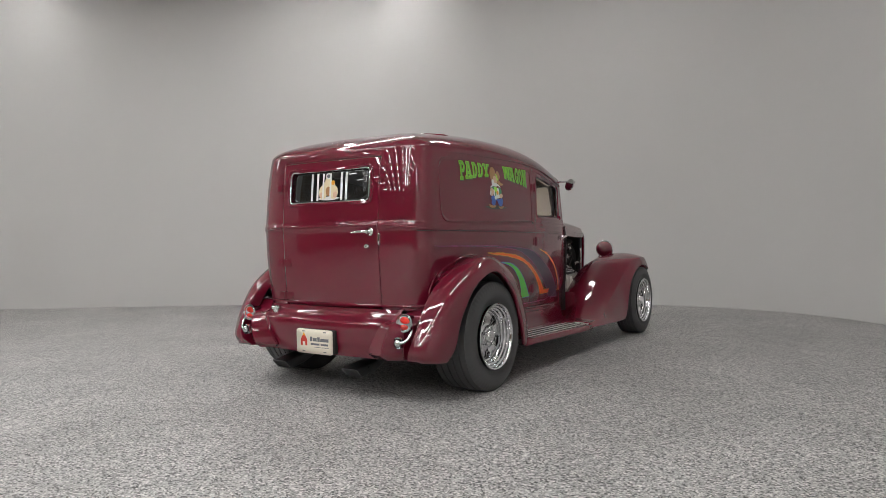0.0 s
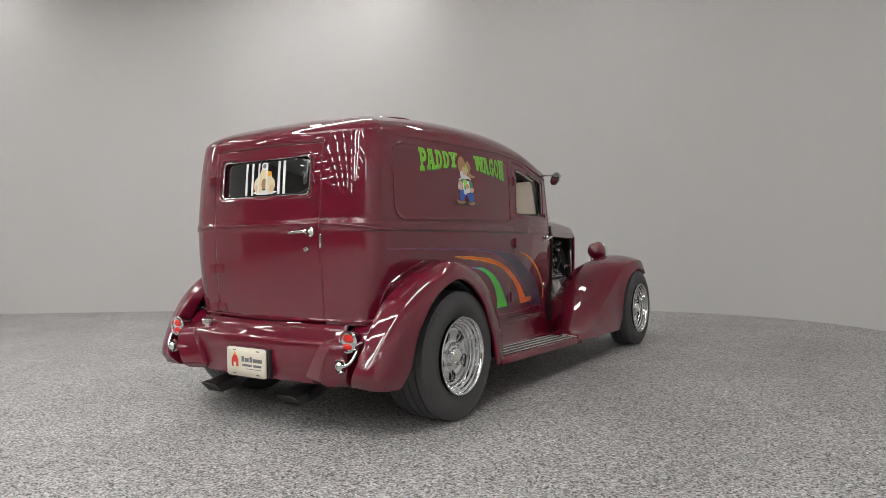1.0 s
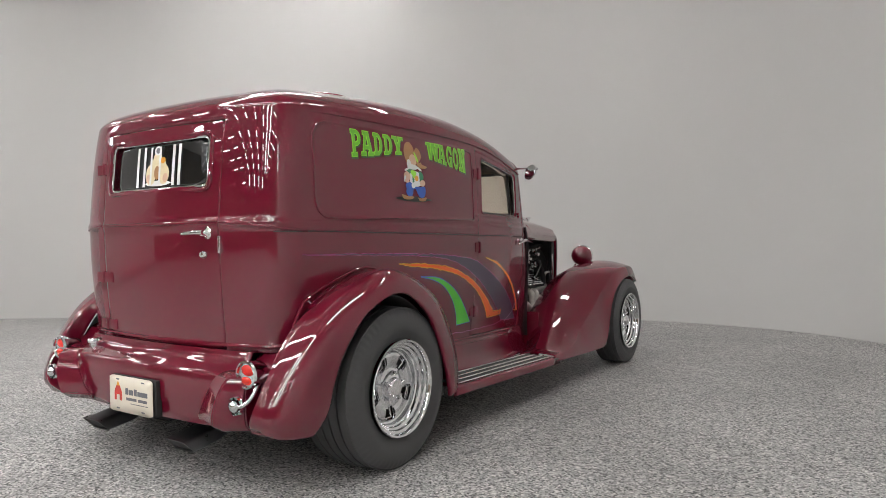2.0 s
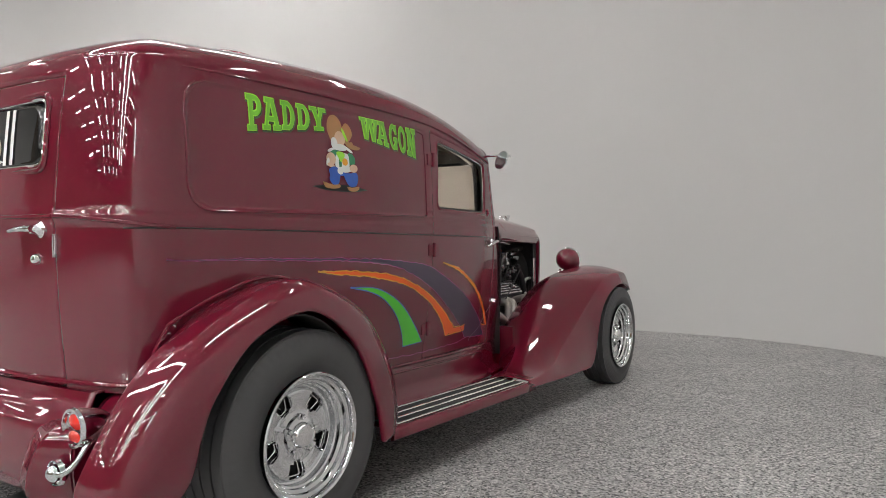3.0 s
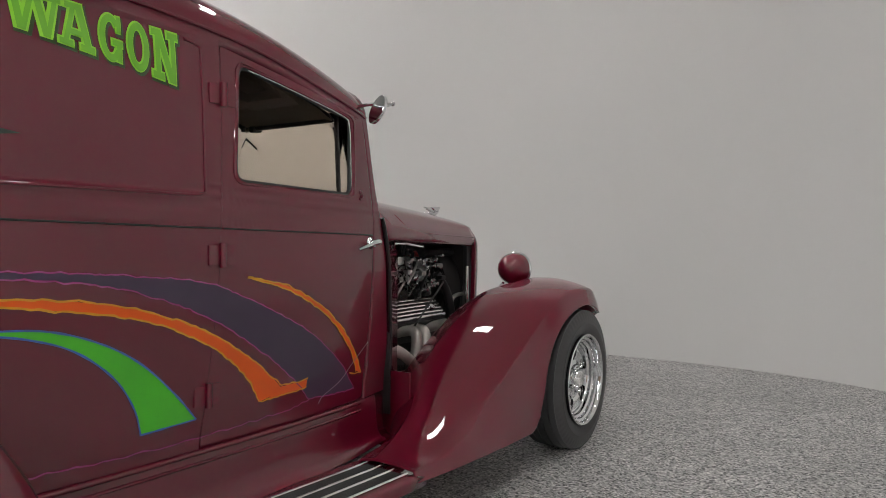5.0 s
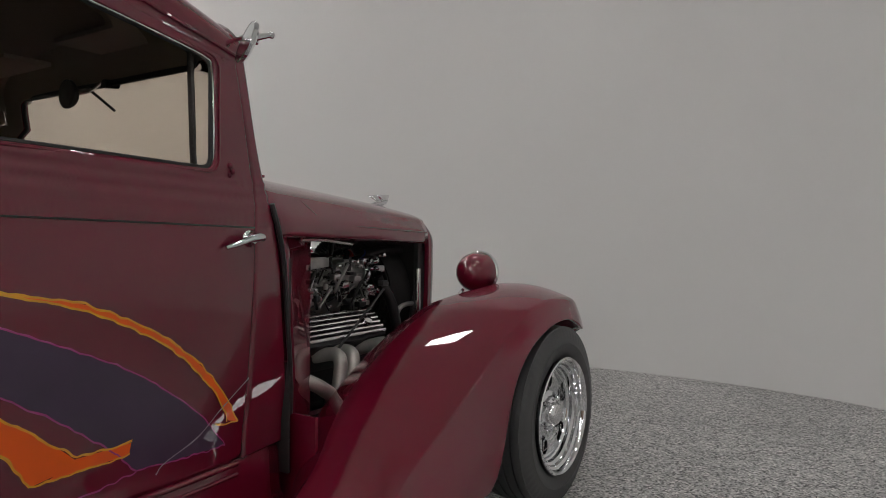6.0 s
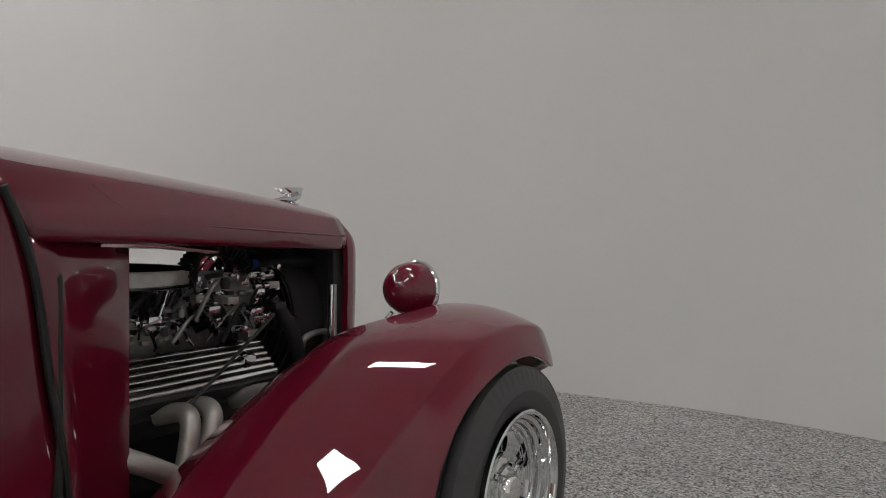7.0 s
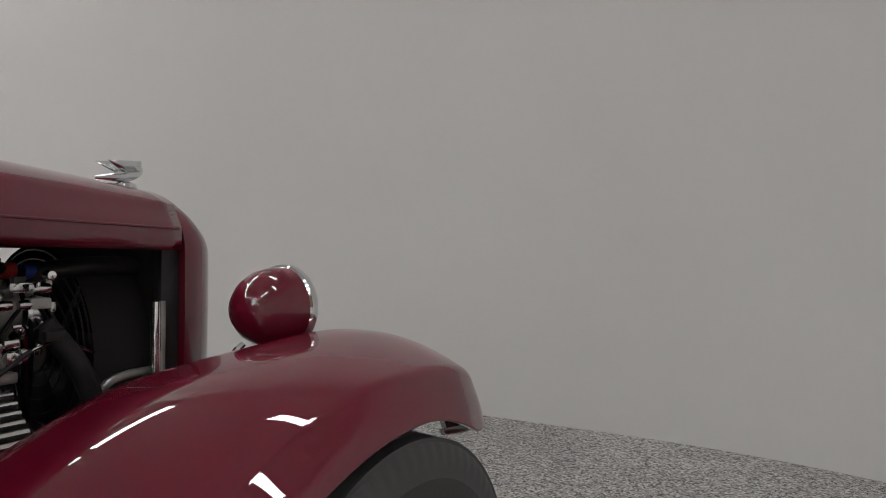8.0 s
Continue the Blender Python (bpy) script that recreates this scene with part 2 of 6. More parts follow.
def round_poly(corners, r, n=6):
    """A polygon in 2D with rounded corners; r is one radius or one a corner."""
    out, m = [], len(corners)
    rs = r if isinstance(r, (list, tuple)) else [r] * m
    for i, c in enumerate(corners):
        p, a, b = Vector(c), Vector(corners[i - 1]), Vector(corners[(i + 1) % m])
        da, db = (a - p).normalized(), (b - p).normalized()
        ang = da.angle(db)
        cut = min(rs[i] / math.tan(ang / 2), 0.48 * min((a - p).length, (b - p).length))
        s, e = p + da * cut, p + db * cut
        for k in range(n + 1):
            t = k / n
            out.append(s * (1 - t) ** 2 + p * 2 * t * (1 - t) + e * t * t)
    return out


def by_angle(poly, centre, angles):
    """Points of a star-shaped polygon at the given angles about the centre."""
    out, c, m = [], Vector(centre), len(poly)
    for a in angles:
        d = Vector((math.cos(a), math.sin(a)))
        best = None
        for i in range(m):
            p, q = poly[i] - c, poly[(i + 1) % m] - c
            e = q - p
            den = d.x * e.y - d.y * e.x
            if abs(den) < 1e-12:
                continue
            t = (p.x * e.y - p.y * e.x) / den
            s = (p.x * d.y - p.y * d.x) / den
            if t > 0 and -1e-6 <= s <= 1 + 1e-6 and (best is None or t > best):
                best = t
        out.append(c + d * (best or 0.01))
    return out


def ring_patch(outer, inner, centre, shape, rings=20, n=140):
    """A sheet between an outer outline and a hole, laid on a surface by shape(u, v)."""
    angles = {math.atan2(p[1] - centre[1], p[0] - centre[0]) for p in outer} | {2 * math.pi * k / n - math.pi for k in range(n)}
    angles = sorted(angles)
    keep = [angles[0]]
    for a in angles[1:]:
        if a - keep[-1] > 1e-3:
            keep.append(a)
    o, i = by_angle(outer, centre, keep), by_angle(inner, centre, keep)
    rows = [[shape(*(i[k] + (o[k] - i[k]) * (j / rings))) for k in range(len(keep))] for j in range(rings + 1)]
    return grid(rows, False, True)


def fill_patch(outer, centre, shape, rings=8, n=96):
    """A full sheet inside an outline, laid on a surface."""
    angles = [2 * math.pi * k / n - math.pi for k in range(n)]
    o, c = by_angle(outer, centre, angles), Vector(centre)
    bm = bmesh.new()
    mid = bm.verts.new(shape(*c))
    prev = None
    for j in range(1, rings + 1):
        row = [bm.verts.new(shape(*(c + (p - c) * (j / rings)))) for p in o]
        for k in range(n):
            if prev is None:
                bm.faces.new((mid, row[k], row[(k + 1) % n]))
            else:
                bm.faces.new((prev[k], row[k], row[(k + 1) % n], prev[(k + 1) % n]))
        prev = row
    return bm


# ---- the room ----
PLAN = [(-9.6, -2.5), (-8.6, 0.3), (-7.2, 1.55), (-5.4, 2.75), (-3.2, 4.15), (-1.2, 5.2), (0.3, 5.42), (1.3, 5.38), (2.1, 5.12), (2.9, 4.5),
        (3.9, 3.2), (4.7, 1.2), (5.0, -2.0), (5.2, -6.0), (5.2, -11.0), (4.0, -15.5), (0.0, -17.4), (-4.6, -17.0), (-8.4, -13.4), (-9.8, -8.0)]
HEIGHT = 4.8


def plan_line(n=144):
    pts = [Vector((*p, 0)) for p in PLAN]
    return [p for p in smooth_line(pts[-2:] + pts + pts[:2], (len(pts) + 3) * 8 + 1)[8:-16]]


def room():
    loop = plan_line()
    cx = Vector((-2.2, -5.4, 0))
    bm = bmesh.new()
    rows = [[p for p in loop], [p + Vector((0, 0, HEIGHT)) for p in loop]]
    out = [[p + (p - cx).normalized() * 0.15 + Vector((0, 0, HEIGHT)) for p in loop], [p + (p - cx).normalized() * 0.15 for p in loop]]
    grid(rows + out, True, True, bm)
    wall = new("wall_round", finish(bm, True, 60))
    wall.data.materials.append(WALL)
    back = bmesh.new()
    stretch = [p + (cx - p).normalized() * 0.02 for p in loop if p.y < -7.0]
    k0 = max(range(len(stretch)), key=lambda k: (stretch[k] - stretch[k - 1]).length)
    stretch = stretch[k0:] + stretch[:k0]
    grid([[p, p + Vector((0, 0, HEIGHT - 0.004))] for p in stretch] + [[p - (cx - p).normalized() * 0.015 + Vector((0, 0, 0)), p - (cx - p).normalized() * 0.015 + Vector((0, 0, HEIGHT - 0.004))] for p in reversed(stretch)], True, False, back)
    drape = new("wall_back", finish(back, True, 60))
    drape.data.materials.append(CURTAIN)
    tagged(drape, "dark brown back wall behind the entrance", "wall", kind="structure")
    tagged(wall, "smooth curved pale grey painted studio wall", "wall", kind="structure")
    edge = [p + (p - cx).normalized() * 0.16 for p in loop]
    for name, z0, z1, mat, label, cat in (("floor", -0.12, 0.0, FLOOR, "grey speckled chip epoxy showroom floor", "floor"),
                                          ("ceiling", HEIGHT, HEIGHT + 0.1, CEIL, "pale painted studio ceiling", "ceiling")):
        bm = bmesh.new()
        lo = [bm.verts.new(p + Vector((0, 0, z0))) for p in edge]
        hi = [bm.verts.new(p + Vector((0, 0, z1))) for p in edge]
        bm.faces.new(lo), bm.faces.new(hi)
        for k in range(len(edge)):
            j = (k + 1) % len(edge)
            bm.faces.new((lo[k], lo[j], hi[j], hi[k]))
        ob = new(name, finish(bm, False))
        ob.data.materials.append(mat)
        tagged(ob, label, cat, kind="structure")


def inside(x, y, margin):
    loop = plan_line()
    hit = False
    for k in range(len(loop)):
        a, b = loop[k], loop[(k + 1) % len(loop)]
        if (Vector((x, y, 0)) - a).length < margin:
            return False
        if (a.y > y) != (b.y > y) and x < (b.x - a.x) * (y - a.y) / (b.y - a.y) + a.x:
            hit = not hit
    return hit


def ceiling_lights():
    lamp = thing("ceiling_light", "white framed ceiling panel light, lit", "light", "grid of ceiling panel lights", at=(0, 0, HEIGHT))
    bm = block((-0.12, -0.62, -0.045), (-0.096, 0.62, -0.002), 0.004)
    block((0.096, -0.62, -0.045), (0.12, 0.62, -0.002), 0.004, bm)
    block((-0.095, -0.62, -0.045), (0.095, -0.597, -0.002), 0.004, bm)
    block((-0.095, 0.597, -0.045), (0.095, 0.62, -0.002), 0.004, bm)
    part("frame", bm, WHITE, lamp)
    part("diffuser", block((-0.095, -0.596, -0.036), (0.095, 0.596, -0.020)), TUBE, lamp, "glowing white diffuser")
    # a ring of panels over the car, and rows of them towards the entrance
    spots = [(-2.6, -2.0 + 1.36 * k, 0) for k in range(5)] + [(2.6, -0.9, 0), (2.6, 0.4, 0), (2.35, 2.5, 90)]
    spots += [(0.05, 3.9, 90), (-3.4, 2.25, 35), (-6.9, 0.5, 35), (-8.0, -1.2, 60), (-4.9, -2.0, 0), (-4.9, -0.6, 0), (-7.0, -2.6, 0)]
    # two nested rows behind the car that turn and run on down the hall, and a scatter of shorter lamps
    spots += [(2.35, -3.5 - 1.27 * j, 0) for j in range(9)] + [(1.66 - 1.27 * j, -2.8, 90) for j in range(4)]
    spots += [(1.45, -4.9 - 1.27 * j, 0) for j in range(8)] + [(0.76 - 1.27 * j, -4.2, 90) for j in range(4)]
    spots += [(-7.0 + 1.5 * i, -15.4 + 1.6 * j, 90 if i < 2 else 0) for i in range(6) for j in range(7)]
    spots += [(3.4 + 1.15 * i, -5.4 - 1.9 * j, 90) for i in range(2) for j in range(5)]
    for k, (x, y, turn) in enumerate(spots):
        m = pose(x, y, HEIGHT, 0, 0, turn)
        if k == 0:
            lamp.matrix_basis = m
        elif inside(x, y, 0.7):
            c = copy_thing(lamp, m)
            c.scale = ((0.8, 0.8, 1) if x > 2 else (0.72, 0.72, 1)) if (turn == 90 and y < -4.5) or x > 3 or (x < 1 and y < -5) else (1, 1, 1)


def panel_lights():
    """Two tall soft light panels on stands, unseen and added for the tail corners' bright stripes, one on each side
    behind the car.
    """
    lamp = thing("added_stripe_light", "added tall white light panel on a black stand, for the stripes reflected in the tail's corners", "light", "pair of studio lights", at=(4.6, -5.6, 0))
    lamp.rotation_euler = (0, 0, radians(-52))
    part("stand", tube([(0, 0, 0.03), (0, 0, 2.96)], 0.022, 10, bm=block((-0.25, -0.30, 0.0), (0.25, 0.30, 0.03), 0.008)), BLACK, lamp)
    part("housing", block((-0.03, -0.15, 2.95), (0.05, 0.15, 3.85), 0.01), WHITE, lamp)
    part("diffuser", block((-0.036, -0.13, 2.98), (-0.0305, 0.13, 3.82)), PANEL, lamp, "glowing white diffuser")
    copy_thing(lamp, pose(-6.9, -2.2, 0, 0, 0, 180))


room()
ceiling_lights()
panel_lights()


# ---- the car: x to its right, y ahead, rear axle at y = 0 ----
AXLE = 2.895


def half_width(y):
    return curve(y, [-0.6, -0.38, -0.1, 0.3, 0.6, 1.0, 1.35, 1.65, 1.85, 1.95], [0.704, 0.704, 0.720, 0.728, 0.721, 0.691, 0.658, 0.614, 0.570, 0.548])


def wall_top(y):
    return curve(y, [-0.6, -0.3, 0.2, 0.8, 1.2, 1.6, 1.8], [1.528, 1.530, 1.532, 1.530, 1.505, 1.44, 1.405])


def crown(y):
    return curve(y, [-0.6, -0.4, -0.2, 0.1, 0.5, 0.8, 1.2, 1.5, 1.7, 1.85], [1.632, 1.666, 1.689, 1.714, 1.731, 1.728, 1.69, 1.63, 1.565, 1.50])


def body_base(y):
    return curve(y, [-0.6, -0.35, -0.1, 0.4, 1.0, 1.7, 2.0], [0.55, 0.54, 0.50, 0.455, 0.425, 0.395, 0.38])


def step(v, lo, hi):
    t = min(1, max(0, (v - lo) / (hi - lo)))
    return t * t * (3 - 2 * t)


def panel_depth(y, z):
    """How far inside the pressed side panel's rounded outline a place lies."""
    u0, u1, v0, v1, r = -0.312, 2.2, 1.083, 1.492, 0.10
    du, dv = max(u0 + r - y, y - u1 + r, 0), max(v0 + r - z, z - v1 + r, 0)
    return r - math.hypot(du, dv) if du or dv else min(y - u0, z - v0, v1 - z, r)


def side_x(y, z):
    x = half_width(y) + curve(z, [0.25, 0.43, 0.55, 0.75, 0.93, 1.2, 1.35, 1.45, 1.535, 1.6], [-0.05, -0.048, -0.032, -0.01, 0, -0.006, -0.013, -0.022, -0.034, -0.045])
    fade = 1 - step(y, 0.95, 1.01)
    b = z - belt(y)
    d = panel_depth(y, z)
    # a rolled bead round the pressed panel, which itself lies a little inside it
    x += fade * (0.0030 * math.exp(-(d / 0.010) ** 2) - 0.003 * step(d, 0.0, 0.016))
    x += 0.0035 * (1 - fade) * (step(b, 0.036, 0.050) - step(b, 0.054, 0.070)) + 0.002 * step(b, 0.0, 0.012) * (1 - step(b, 0.036, 0.048))
    if y > 0.93:
        x += 0.003 * (1 - fade) * (step(b, 0.074, 0.084) - step(b, 0.084, 0.096) + step(b, 0.102, 0.112) - step(b, 0.112, 0.124))
    return x


def belt(y):
    return 1.024 - 0.0205 * y


def rear_y(x, z):
    y = curve(z, [0.3, 0.55, 0.8, 1.05, 1.25, 1.45, 1.54, 1.6], [-0.545, -0.556, -0.575, -0.583, -0.570, -0.549, -0.535, -0.520])
    y -= 0.008 * math.exp(-((z - 1.065) / 0.018) ** 2)
    return y + 0.055 * (x / 0.6) ** 2


def seam_rear(z):
    return curve(z, [0.4, 1.0, 1.55], [0.984, 1.022, 1.036])


def seam_front(z):
    return curve(z, [0.4, 1.05, 1.47], [1.766, 1.762, 1.684])


def front_end(z):
    return curve(z, [0.4, 0.5, 0.74, 0.97, 1.09, 1.48, 1.6], [1.968, 1.958, 1.905, 1.855, 1.804, 1.716, 1.690])


NC = 40
DOOR_X = 0.412


def columns():
    cols = [("rear", k / 14 * DOOR_X) for k in range(15)] + [("rear", DOOR_X + (k + 1) / 2 * 0.010) for k in range(2)]
    cols += [("corner", (k + 1) / NC) for k in range(NC)]
    cols += [("a", (k + 1) / 330) for k in range(330)]
    cols += [("b", (k + 1) / 40) for k in range(40)]
    cols += [("c", (k + 1) / 8) for k in range(8)]
    return cols


def wall_point(kind, f, z):
    """A place on the right half of the cabin's wall."""
    x0 = 0.422
    yr0 = rear_y(x0, z)
    y1 = yr0 + 0.20
    if kind == "rear":
        return Vector((f, rear_y(f, z), z))
    if kind == "corner":
        t = f * math.pi / 2
        n = 2 / 2.6
        w = side_x(y1, z)
        x, c = x0 + (w - x0) * math.sin(t) ** n, max(math.cos(t), 0) ** n
        return Vector((x, y1 - (y1 - yr0) * c + 0.129 * (x - x0) * c ** 3, z))
    s, e, g = seam_rear(z), seam_front(z), front_end(z)
    y = {"a": y1 + (s - y1) * f, "b": s + (e - s) * f, "c": e + (g - e) * f}[kind]
    return Vector((side_x(y, z), y, z))


def cabin_point(kind, f, level):
    """level 0 to 1: the wall from its base to the door tops; 1 to 2: to the roof's edge; 2 to 3: over the roof."""
    probe = wall_point(kind, f, 1.0).y
    zb, zt = body_base(probe), wall_top(probe)
    zd = zt - 0.038
    if level <= 1:
        return wall_point(kind, f, zb + (zd - zb) * level)
    if level <= 2:
        return wall_point(kind, f, zd + (zt - zd) * (level - 1))
    p = wall_point(kind, f, zt)
    a = (level - 2) * math.pi / 2
    n = 2 / 2.35
    s, up = math.cos(a) ** n if level < 3 else 0.0, math.sin(a) ** n
    lean = Vector((-0.15 * step(p.x, 0.5, 0.68), 0.15 * (1 - step(p.x, 0.55, 0.68)), 0))
    x, mid = p.x * s, 0.45
    y = mid + (p.y - mid) * s ** 0.62 if p.y < mid else p.y
    rise = (crown(y) - zt) * up
    return Vector((x + lean.x * rise * s * s, y + lean.y * rise * s * s * (p.y < mid), zt + rise))


LEVELS = [k / 210 for k in range(211)] + [1.5, 2] + [2 + (k + 1) / 40 for k in range(40)]


def cabin_shell(car):
    cols = columns()
    bm = bmesh.new()
    sheet = [[cabin_point(k, f, lv) for lv in LEVELS] for k, f in cols]
    for sign in (1, -1):
        vs = [[bm.verts.new((p.x * sign, p.y, p.z)) for p in col] for col in sheet]
        for i in range(len(cols) - 1):
            kind = cols[i + 1][0]
            door = kind == "b" or (kind == "rear" and cols[i + 1][1] <= DOOR_X + 1e-6)
            for j in range(len(LEVELS) - 1):
                if door and LEVELS[j + 1] <= 1 + 1e-6:
                    continue
                q = (vs[i][j], vs[i + 1][j], vs[i + 1][j + 1], vs[i][j + 1])
                bm.faces.new(q if sign > 0 else q[::-1])
    bmesh.ops.remove_doubles(bm, verts=bm.verts[:], dist=0.0004)
    bmesh.ops.dissolve_degenerate(bm, dist=0.0002, edges=bm.edges[:])
    return part("cabin_shell", bm, PAINT, car, "glossy burgundy steel van body", mats=(TAN,), thick=0.022, inner=1)


def mirrored(shape):
    def left(u, v):
        p = shape(u, v)
        return Vector((-p.x, p.y, p.z))
    return left


def on_side(out=0.0):
    def shape(y, z):
        return Vector((side_x(y, z) + out, y, z))
    return shape


def fwd(y):
    """The side's paintwork lies a little further forward towards the cowl."""
    return y + interp(y, [0.2, 0.95, 1.7], [0.010, 0.032, 0.020])


def on_paint(out=0.0):
    def shape(y, z):
        y = fwd(y)
        return Vector((side_x(y, z) + out, y, z))
    return shape


WINDOW = [(1.077, 1.129), (1.620, 1.120), (1.630, 1.382), (1.100, 1.450)]


def doors(car):
    g = 0.0022
    top = 0.041
    for sign in (1, -1):
        shape = on_side() if sign > 0 else mirrored(on_side())
        outline = [(seam_rear(0.43) + g, body_base(1.0) + g), (seam_front(0.43) - g, body_base(1.74) + g), (seam_front(1.05) - g, 1.05),
                   (seam_front(1.40) - g, 1.40), (seam_front(1.46) - g, wall_top(1.675) - top), (1.38, wall_top(1.38) - top), (seam_rear(1.48) + g, wall_top(1.0) - top)]
        outer = round_poly(outline, [0.012, 0.02, 0.2, 0.05, 0.02, 0.2, 0.01], 4)
        hole = round_poly(WINDOW, 0.035, 6)
        door = part("door", ring_patch(outer, hole, (1.358, 1.27), shape, 80, 170), PAINT, car, "burgundy door with a tall side window", mats=(TAN,), thick=0.02, inner=1)
        # window surround, channel and glass
        for name, inset, r, mat in (("window_moulding", -0.012, 0.0032, PAINT), ("window_seal", 0.006, 0.006, BLACK)):
            loop = round_poly(WINDOW, 0.035, 6)
            c = Vector((1.358, 1.27))
            pts = [shape(*(c + (p - c) * (1 - inset * 3.2))) for p in loop]
            pts = [p + Vector((sign * (0.001 if name == "window_moulding" else -0.012), 0, 0)) for p in pts]
            part(name, tube(pts, r, 8, True), mat, door)
        rail = [shape(y, z) - Vector((sign * 0.008, 0, 0)) for y, z in ((1.14, 1.441), (1.27, 1.426), (1.42, 1.407), (1.54, 1.391), (1.603, 1.380), (1.622, 1.360), (1.623, 1.25), (1.621, 1.135))]
        part("window_bead", tube(smooth_line(rail, 40), 0.0035, 8), POLISHED, door, "thin bright window bead")
        part("inner_frame", tube([shape(1.578, z) - Vector((sign * 0.034, 0, 0)) for z in (1.11, 1.25, 1.40)], 0.010, 8, flat=0.6), UNDER, door)
        glass = part("glass", fill_patch([Vector((1.358, 1.27)) + (q - Vector((1.358, 1.27))) * 1.07 for q in round_poly(WINDOW, 0.035, 6)], (1.358, 1.27), lambda y, z, s=shape, sg=sign: s(y, z) - Vector((sg * 0.024, 0, 0)), 4, 60), GLASS, door, thick=0.004)
        glass.visible_shadow = False
        # reveal at the belt
        for dz, r in ((0.0, 0.0022),):
            pts = [shape(1.028 + (1.760 - 1.028) * k / 24, belt(1.028 + (1.760 - 1.028) * k / 24) + dz) for k in range(25)]
            part("belt_reveal", tube(pts, r, 6), BLACK, door)
        # chrome handle at the leading edge
        y, z = 1.735, 0.960
        x = side_x(y, z)
        bm = lathe([(-0.004, 0.001), (-0.004, 0.021), (0.004, 0.021), (0.010, 0.015), (0.024, 0.012), (0.028, 0.001)], (0, 0, 0), "x", 20)
        tube([(0.026, 0.022, 0.003), (0.032, 0.005, 0.004), (0.034, -0.02, 0.001), (0.035, -0.055, -0.010), (0.030, -0.092, -0.021)], 0.0095, 10, bm=bm, taper=[1.1, 1.2, 1.0, 0.8, 0.55])
        for v in bm.verts:
            v.co = Vector(((x + v.co.x) * sign, y + v.co.y, z + v.co.z))
        part("door_handle", bm, CHROME, door, "chrome lever handle")
        # three exposed hinges on the rear edge
        for hz in (1.351, 0.934, 0.570):
            hy = seam_rear(hz)
            hx = side_x(hy, hz)
            bm = block((0, -0.042, -0.026), (0.009, -0.004, 0.026), 0.003)
            block((0, 0.004, -0.028), (0.009, 0.042, 0.028), 0.003, bm)
            tube([(0.011, 0.0, -0.032), (0.011, 0.0, 0.032)], 0.0095, 10, bm=bm)
            for v in bm.verts:
                v.co = Vector(((hx - 0.001 + v.co.x) * sign, hy + v.co.y, hz + v.co.z))
            part("hinge", bm, PAINT, door)
        rail = [cabin_point("a", k / 30, 1.86) for k in range(0, 31)] + [cabin_point("b", k / 20, 1.86) for k in range(1, 21)] + [cabin_point("c", k / 4, 1.86) for k in range(1, 4)]
        part("drip_rail", tube([Vector(((p.x + 0.002) * sign, p.y, p.z)) for p in rail], 0.0055, 8, taper=[min(1.0, 0.1 + k / 14) for k in range(len(rail))]), PAINT, car)
        ring = [p for p in round_poly([(1.02, 1.085), (-0.312, 1.083), (-0.312, 1.492), (1.02, 1.470)], 0.10, 10) if p.x < 0.98]
        turn = max(range(len(ring)), key=lambda k: (ring[k] - ring[k - 1]).length)
        ring = ring[turn:] + ring[:turn]
        line = []
        for p, q in zip(ring, ring[1:]):
            n = max(1, int((q - p).length / 0.03))
            line += [p.lerp(q, k / n) for k in range(n)]
        part("panel_bead", tube([shape(*p) for p in line], 0.0042, 8), PAINT, car)
    # small wing-nut catch below the pillar
    y, z = 1.668, 1.135
    x = side_x(y, z)
    part("pillar_catch", ball((x + 0.002, y, z), 0.008, ball((x + 0.002, y + 0.008, z - 0.014), 0.007, ball((x + 0.002, y - 0.002, z - 0.024), 0.006, n=12), n=12), n=12), PAINT, car)


